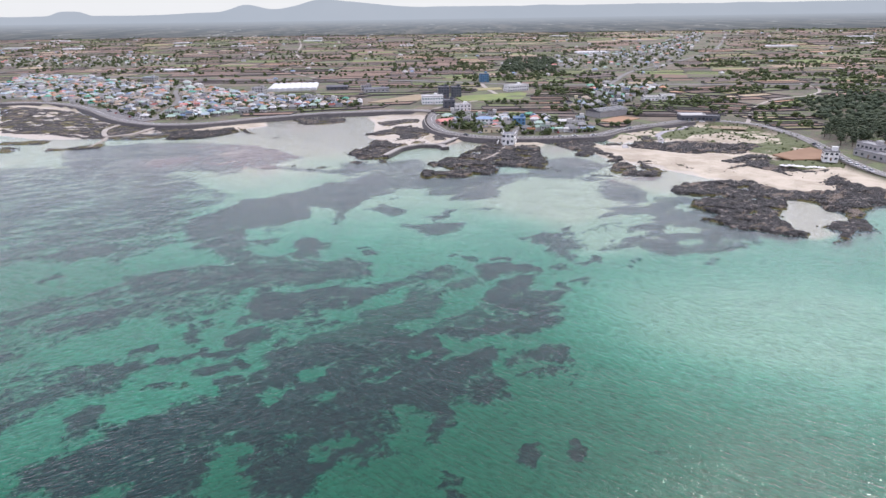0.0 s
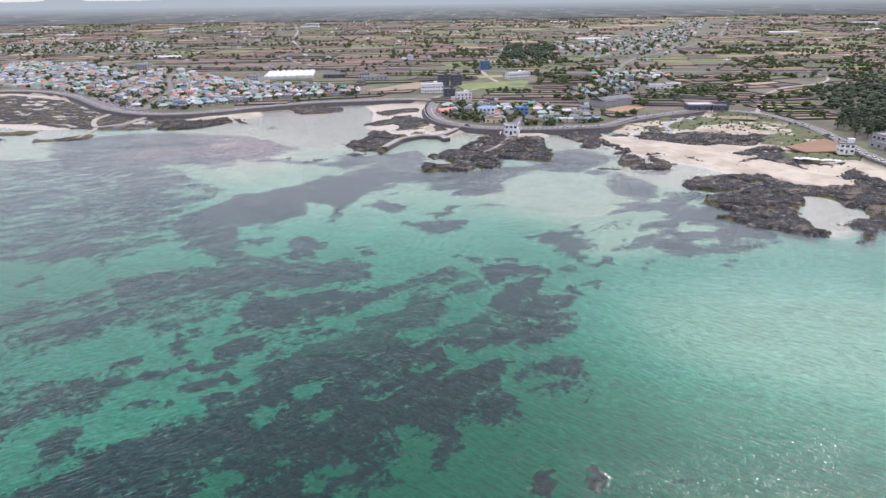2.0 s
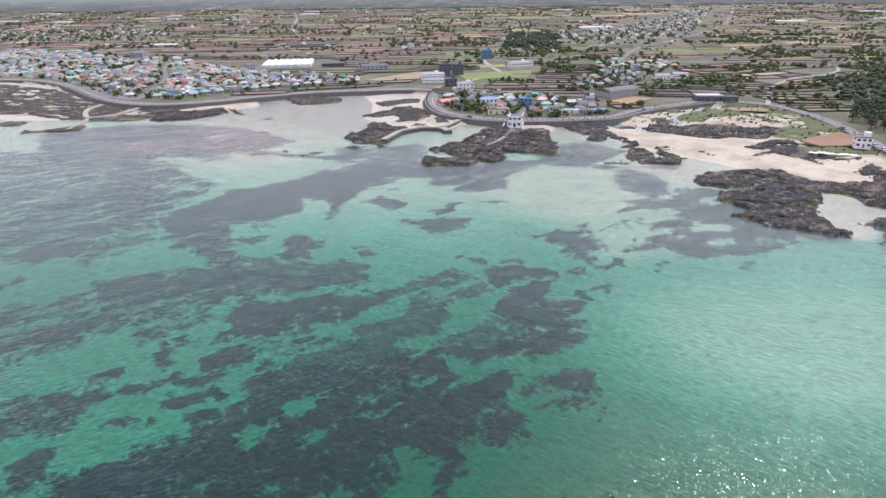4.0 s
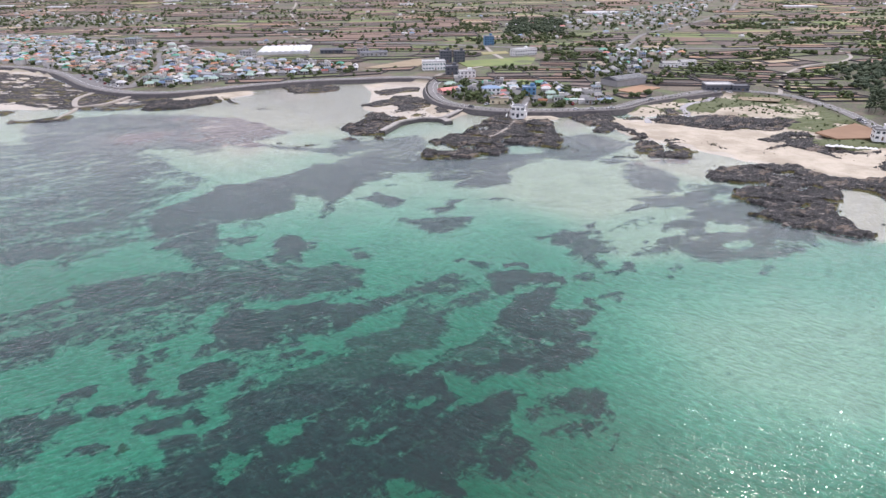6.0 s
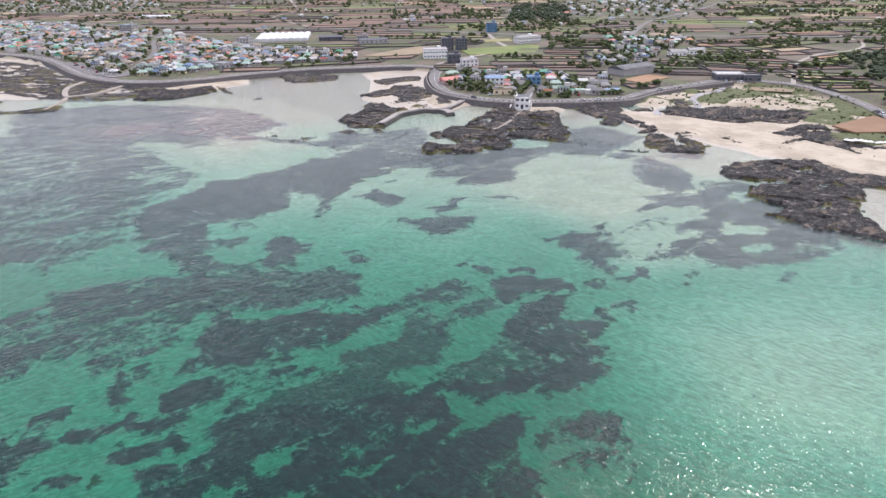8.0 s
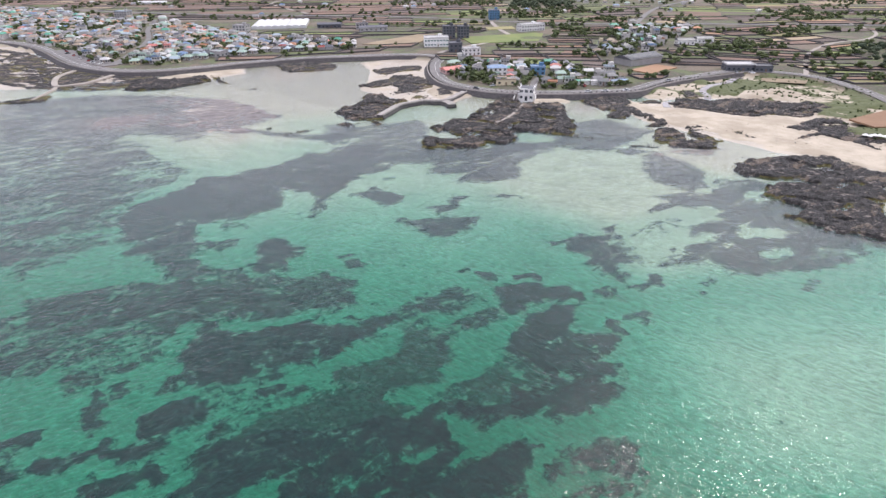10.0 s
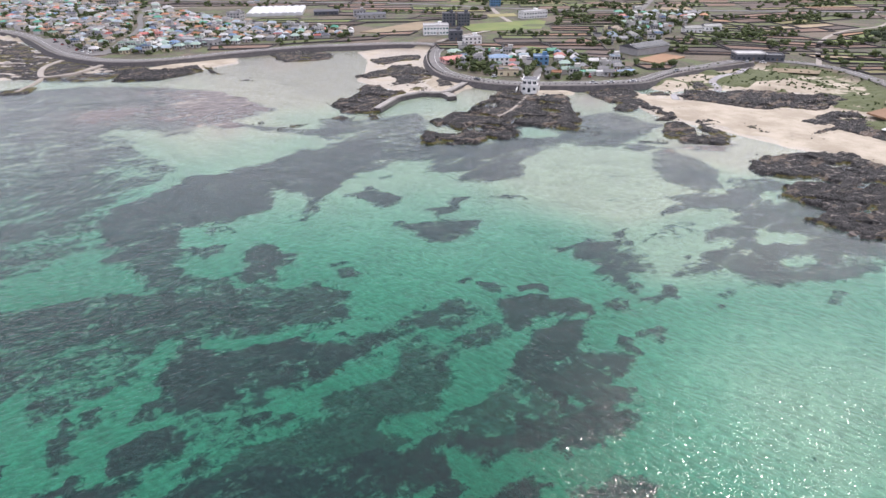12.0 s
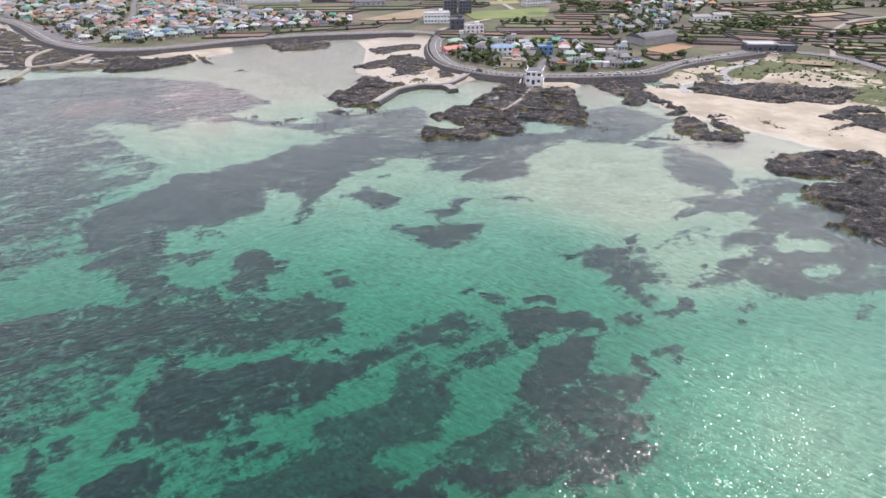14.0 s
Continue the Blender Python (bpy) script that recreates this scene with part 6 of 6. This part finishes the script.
def pavilion():
    """The white two-storey building at the foot of the sea wall: open ground bays, glazed upper room, flat roof with flared corners."""
    base = new("pavilion")
    w, d = 9.0, 9.5
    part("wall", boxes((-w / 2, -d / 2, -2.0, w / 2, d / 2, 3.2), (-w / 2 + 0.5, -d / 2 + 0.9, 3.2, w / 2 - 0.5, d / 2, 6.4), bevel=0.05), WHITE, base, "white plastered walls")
    part("balcony", boxes((-w / 2 - 0.5, -d / 2 - 0.6, 3.2, w / 2 + 0.5, -d / 2 + 0.9, 3.45), (-w / 2 - 0.5, -d / 2 - 0.6, 3.45, w / 2 + 0.5, -d / 2 - 0.45, 4.35)), WHITE, base)
    part("roof", boxes((-w / 2 - 0.2, -d / 2 + 0.3, 6.4, w / 2 + 0.2, d / 2 + 0.4, 6.75), bevel=0.05), WHITE, base)
    part("roof_deck", boxes((-w / 2 + 0.5, -d / 2 + 1.0, 6.75, w / 2 - 0.5, d / 2 - 0.3, 6.85)), ROOFS["dark"], base, "dark flat roof surface")
    for sx in (-1, 1):
        for sy in (-1, 1):
            bm = bmesh.new()
            x, y = sx * (w / 2 - 0.1), sy * d / 2 + 0.3
            box(bm, x - 0.35, y - 0.35, 6.75, x + 0.35, y + 0.35, 8.0)
            for v in bm.verts:
                if v.co.z > 7.5:
                    v.co.x += sx * 0.7
                    v.co.y += sy * 0.4
            part("corner_horn", bm, WHITE, base)
    for k, x in enumerate((-3.0, 0.0, 3.0)):
        win = part("window", boxes((x - 0.9, -d / 2 + 0.84, 4.3, x + 0.9, -d / 2 + 0.95, 5.8)), GLASS, base)
        part("window_frame", boxes((x - 1.0, -d / 2 + 0.80, 4.2, x + 1.0, -d / 2 + 0.9, 4.3), (x - 1.0, -d / 2 + 0.80, 5.8, x + 1.0, -d / 2 + 0.9, 5.9),
                                   (x - 0.04, -d / 2 + 0.80, 4.3, x + 0.04, -d / 2 + 0.9, 5.8)), WHITE, win)
        if k == 1:
            part("door", boxes((x - 0.8, -d / 2 - 0.06, -0.4, x + 0.8, -d / 2 + 0.05, 2.2)), GLASS, base)
        else:
            part("window", boxes((x - 0.8, -d / 2 - 0.06, 0.9, x + 0.8, -d / 2 + 0.05, 2.3)), GLASS, base)
    for y in (-1.6, 1.8):
        for sx in (-1, 1):
            part("window", boxes((sx * (w / 2 - 0.5) - 0.06, y - 0.8, 4.3, sx * (w / 2 - 0.5) + 0.06, y + 0.8, 5.8)), GLASS, base)
    for k in range(8):        # outside stair on the west side
        part("stair", boxes((-w / 2 - 1.6, -3.5 + k * 0.8, -1.5, -w / 2, -2.7 + k * 0.8, 0.2 + k * 0.42)), CONCRETE, base)
    part("terrace_wall", boxes((-w / 2 - 3.2, -d / 2 - 1.2, -2.0, -w / 2 - 2.8, 4, 1.4), (w / 2 + 0.6, -d / 2 + 1, -2.0, w / 2 + 1.0, 5, 2.2)), WHITE, base)
    base.matrix_basis = pose(49.5, 447, 1.2, 0, 0, -14)
    return tagged(base, "white two-storey seaside pavilion with dark windows on black rock", "pavilion")


pavilion()

# shallow stream winding from the road through the dunes to the beach
STREAM = plain("wet_stream_bed", (0.30, 0.27, 0.25), (0.22, 0.20, 0.19), 0.3, 0.12)
brook = curved([(209, 508), (196, 492), (185, 481), (172, 472), (165, 464), (164, 454), (160, 444), (149, 439), (135, 437), (131, 432), (129, 423)], 3.0)
banks = [np.array(side_line(brook, off)) for off in (-2.2, 0.0, 2.2)]
top = np.max([ground_at(p[:, 0], p[:, 1])[0] for p in banks], axis=0)
bm = bmesh.new()
rows = [[bm.verts.new((*p[k], float(top[k]) + 0.12)) for p in banks] for k in range(len(brook))]
for one, two in zip(rows, rows[1:]):
    for j in range(2):
        bm.faces.new((one[j], two[j], two[j + 1], one[j + 1]))
bmesh.ops.recalc_face_normals(bm, faces=bm.faces)
tagged(part("stream", bm, STREAM), "shallow grey stream winding through the dunes", "stream", kind="structure")

shrubs = scatter(FORESHORE, 260, 23) + scatter([(150, 480), (212, 505), (240, 495), (245, 450), (215, 440), (180, 455)], 60, 24)
many_trees("dune_shrubs", shrubs, "broad", "low dark green shrubs on the dunes above the beach", 0.33, True)

# ---- vehicles, parasols and small things ----
PAINTS = {"white": (0.75, 0.75, 0.74), "silver": (0.45, 0.46, 0.47), "dark grey": (0.07, 0.07, 0.08), "red": (0.35, 0.04, 0.035)}
PAINTS = {k: plain(k.replace(" ", "_") + "_car_paint", v, tuple(c * 0.9 for c in v), 0.5, 0.25) for k, v in PAINTS.items()}
TYRE = plain("tyre_rubber", (0.025, 0.025, 0.025), (0.04, 0.04, 0.04), 2.0, 0.9)
CARS = {}


def car(x, y, turn, colour):
    m = pose(x, y, float(land_height(y)) + 0.38, 0, 0, turn)
    if colour in CARS:
        copy_thing(CARS[colour], m)
        return
    base = new("car")
    body = bmesh.new()
    box(body, -0.88, -2.2, 0.32, 0.88, 2.2, 0.92, bevel=0.14)
    part("body", body, PAINTS[colour], base)
    cab = box(bmesh.new(), -0.8, -1.3, 0.9, 0.8, 1.2, 1.5)
    for v in cab.verts:
        if v.co.z > 1.2:
            v.co.x *= 0.82
            v.co.y *= 0.72
    part("cabin", cab, GLASS, base)
    top = box(bmesh.new(), -0.64, -0.9, 1.5, 0.64, 0.82, 1.56)
    part("roof", top, PAINTS[colour], base)
    for sx in (-1, 1):
        for sy in (-1.35, 1.35):
            bm = bmesh.new()
            bmesh.ops.create_cone(bm, cap_ends=True, segments=12, radius1=0.33, radius2=0.33, depth=0.22)
            part("wheel", bm, TYRE, base, m=pose(sx * 0.8, sy, 0.33, 0, 90, 0))
    base.matrix_basis = m
    CARS[colour] = tagged(base, "%s car parked beside the coast road" % colour, "car", "parked cars")


def along(line, x):
    """A place on the line nearest to x, and the line's heading there."""
    k = min(range(1, len(line)), key=lambda i: abs(line[i][0] - x[0]) + abs(line[i][1] - x[1]))
    (ax, ay), (bx, by) = line[k - 1], line[k]
    return line[k], math.degrees(math.atan2(by - ay, bx - ax)) - 90


shoulder = side_line(coast_road, -2.6)
cr = random.Random(12)
for spot in ((255, 411), (254, 404), (252, 390), (253, 384), (249, 372), (248, 365), (247, 358), (247, 350), (246, 343), (245, 336), (85, 462), (98, 463), (112, 466), (20, 470), (150, 488)):
    (x, y), turn = along(shoulder, spot)
    car(x, y, turn + (180 if cr.random() < 0.4 else 0), cr.choice(("white", "white", "white", "silver", "dark grey")))
for spot in ((-275, 566), (-284, 572), (-292, 580), (-305, 592), (-318, 606), (-330, 618), (-338, 630), (90, 470), (106, 472), (216, 508), (206, 510), (30, 472)):
    car(spot[0], spot[1], cr.uniform(0, 360), cr.choice(("white", "white", "silver", "dark grey", "red")))

CANVAS = plain("white_canvas", (0.78, 0.77, 0.74), (0.68, 0.67, 0.65), 0.8, 0.8)
first = None
turf_z = float(ground_at(np.array([214.0]), np.array([353.0]))[0][0]) - 0.2
for k in range(11):
    x, y = 203 + k * 2.1 + cr.uniform(-0.6, 0.6), 357 - k * 0.7 + cr.uniform(-0.8, 0.8)
    z = turf_z
    if first is None:
        first = new("parasol")
        bm = bmesh.new()
        bmesh.ops.create_cone(bm, cap_ends=True, segments=8, radius1=1.7, radius2=0.05, depth=0.8)
        part("canopy", bm, CANVAS, first, "white canvas", pose(0, 0, 2.6))
        bm = bmesh.new()
        bmesh.ops.create_cone(bm, cap_ends=True, segments=6, radius1=0.05, radius2=0.05, depth=3.2)
        part("pole", bm, CONCRETE, first, m=pose(0, 0, 1.2))
        first.matrix_basis = pose(x, y, z)
        tagged(first, "open white beach parasol on turf above the sand", "parasol", "beach parasols")
    else:
        copy_thing(first, pose(x, y, z) @ Matrix.Scale(cr.uniform(0.8, 1.15), 4))

# market stalls along the sea road
for k, (colour, x) in enumerate((("green", 85), ("pale green", 92), ("white", 98), ("red", 105), ("blue", 111), ("blue", 117))):
    stall = new("stall")
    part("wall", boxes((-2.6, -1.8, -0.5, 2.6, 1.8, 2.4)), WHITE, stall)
    part("awning", gable_roof(5.6, 4.2, 2.4, 0.9, 0.3), ROOFS[colour], stall)
    part("counter", boxes((-2.2, -2.1, 0.9, 2.2, -1.75, 1.05)), CONCRETE, stall)
    put(stall, x, 477 + (k % 2) * 1.5, cr.uniform(-8, 8))
    tagged(stall, "small roadside stall with a %s roof" % colour, "stall", "stalls by the sea road")

# loose orange weed drifting over the reef
WEED = plain("orange_weed", (0.27, 0.12, 0.07), (0.22, 0.10, 0.06), 1.5, 0.7)
bm = bmesh.new()
for k in range(16):
    a = 0.5 + k * 0.26
    lump(bm, (1.3 * math.cos(a) + cr.uniform(-0.2, 0.2), 1.1 * math.sin(a), -0.22), 0.40, 0.35, cr)
ob = part("drifting_weed", bm, WEED, m=pose(-26, 189, 0.05))
tagged(ob, "curved clump of orange-brown drifting weed in the water", "seaweed")
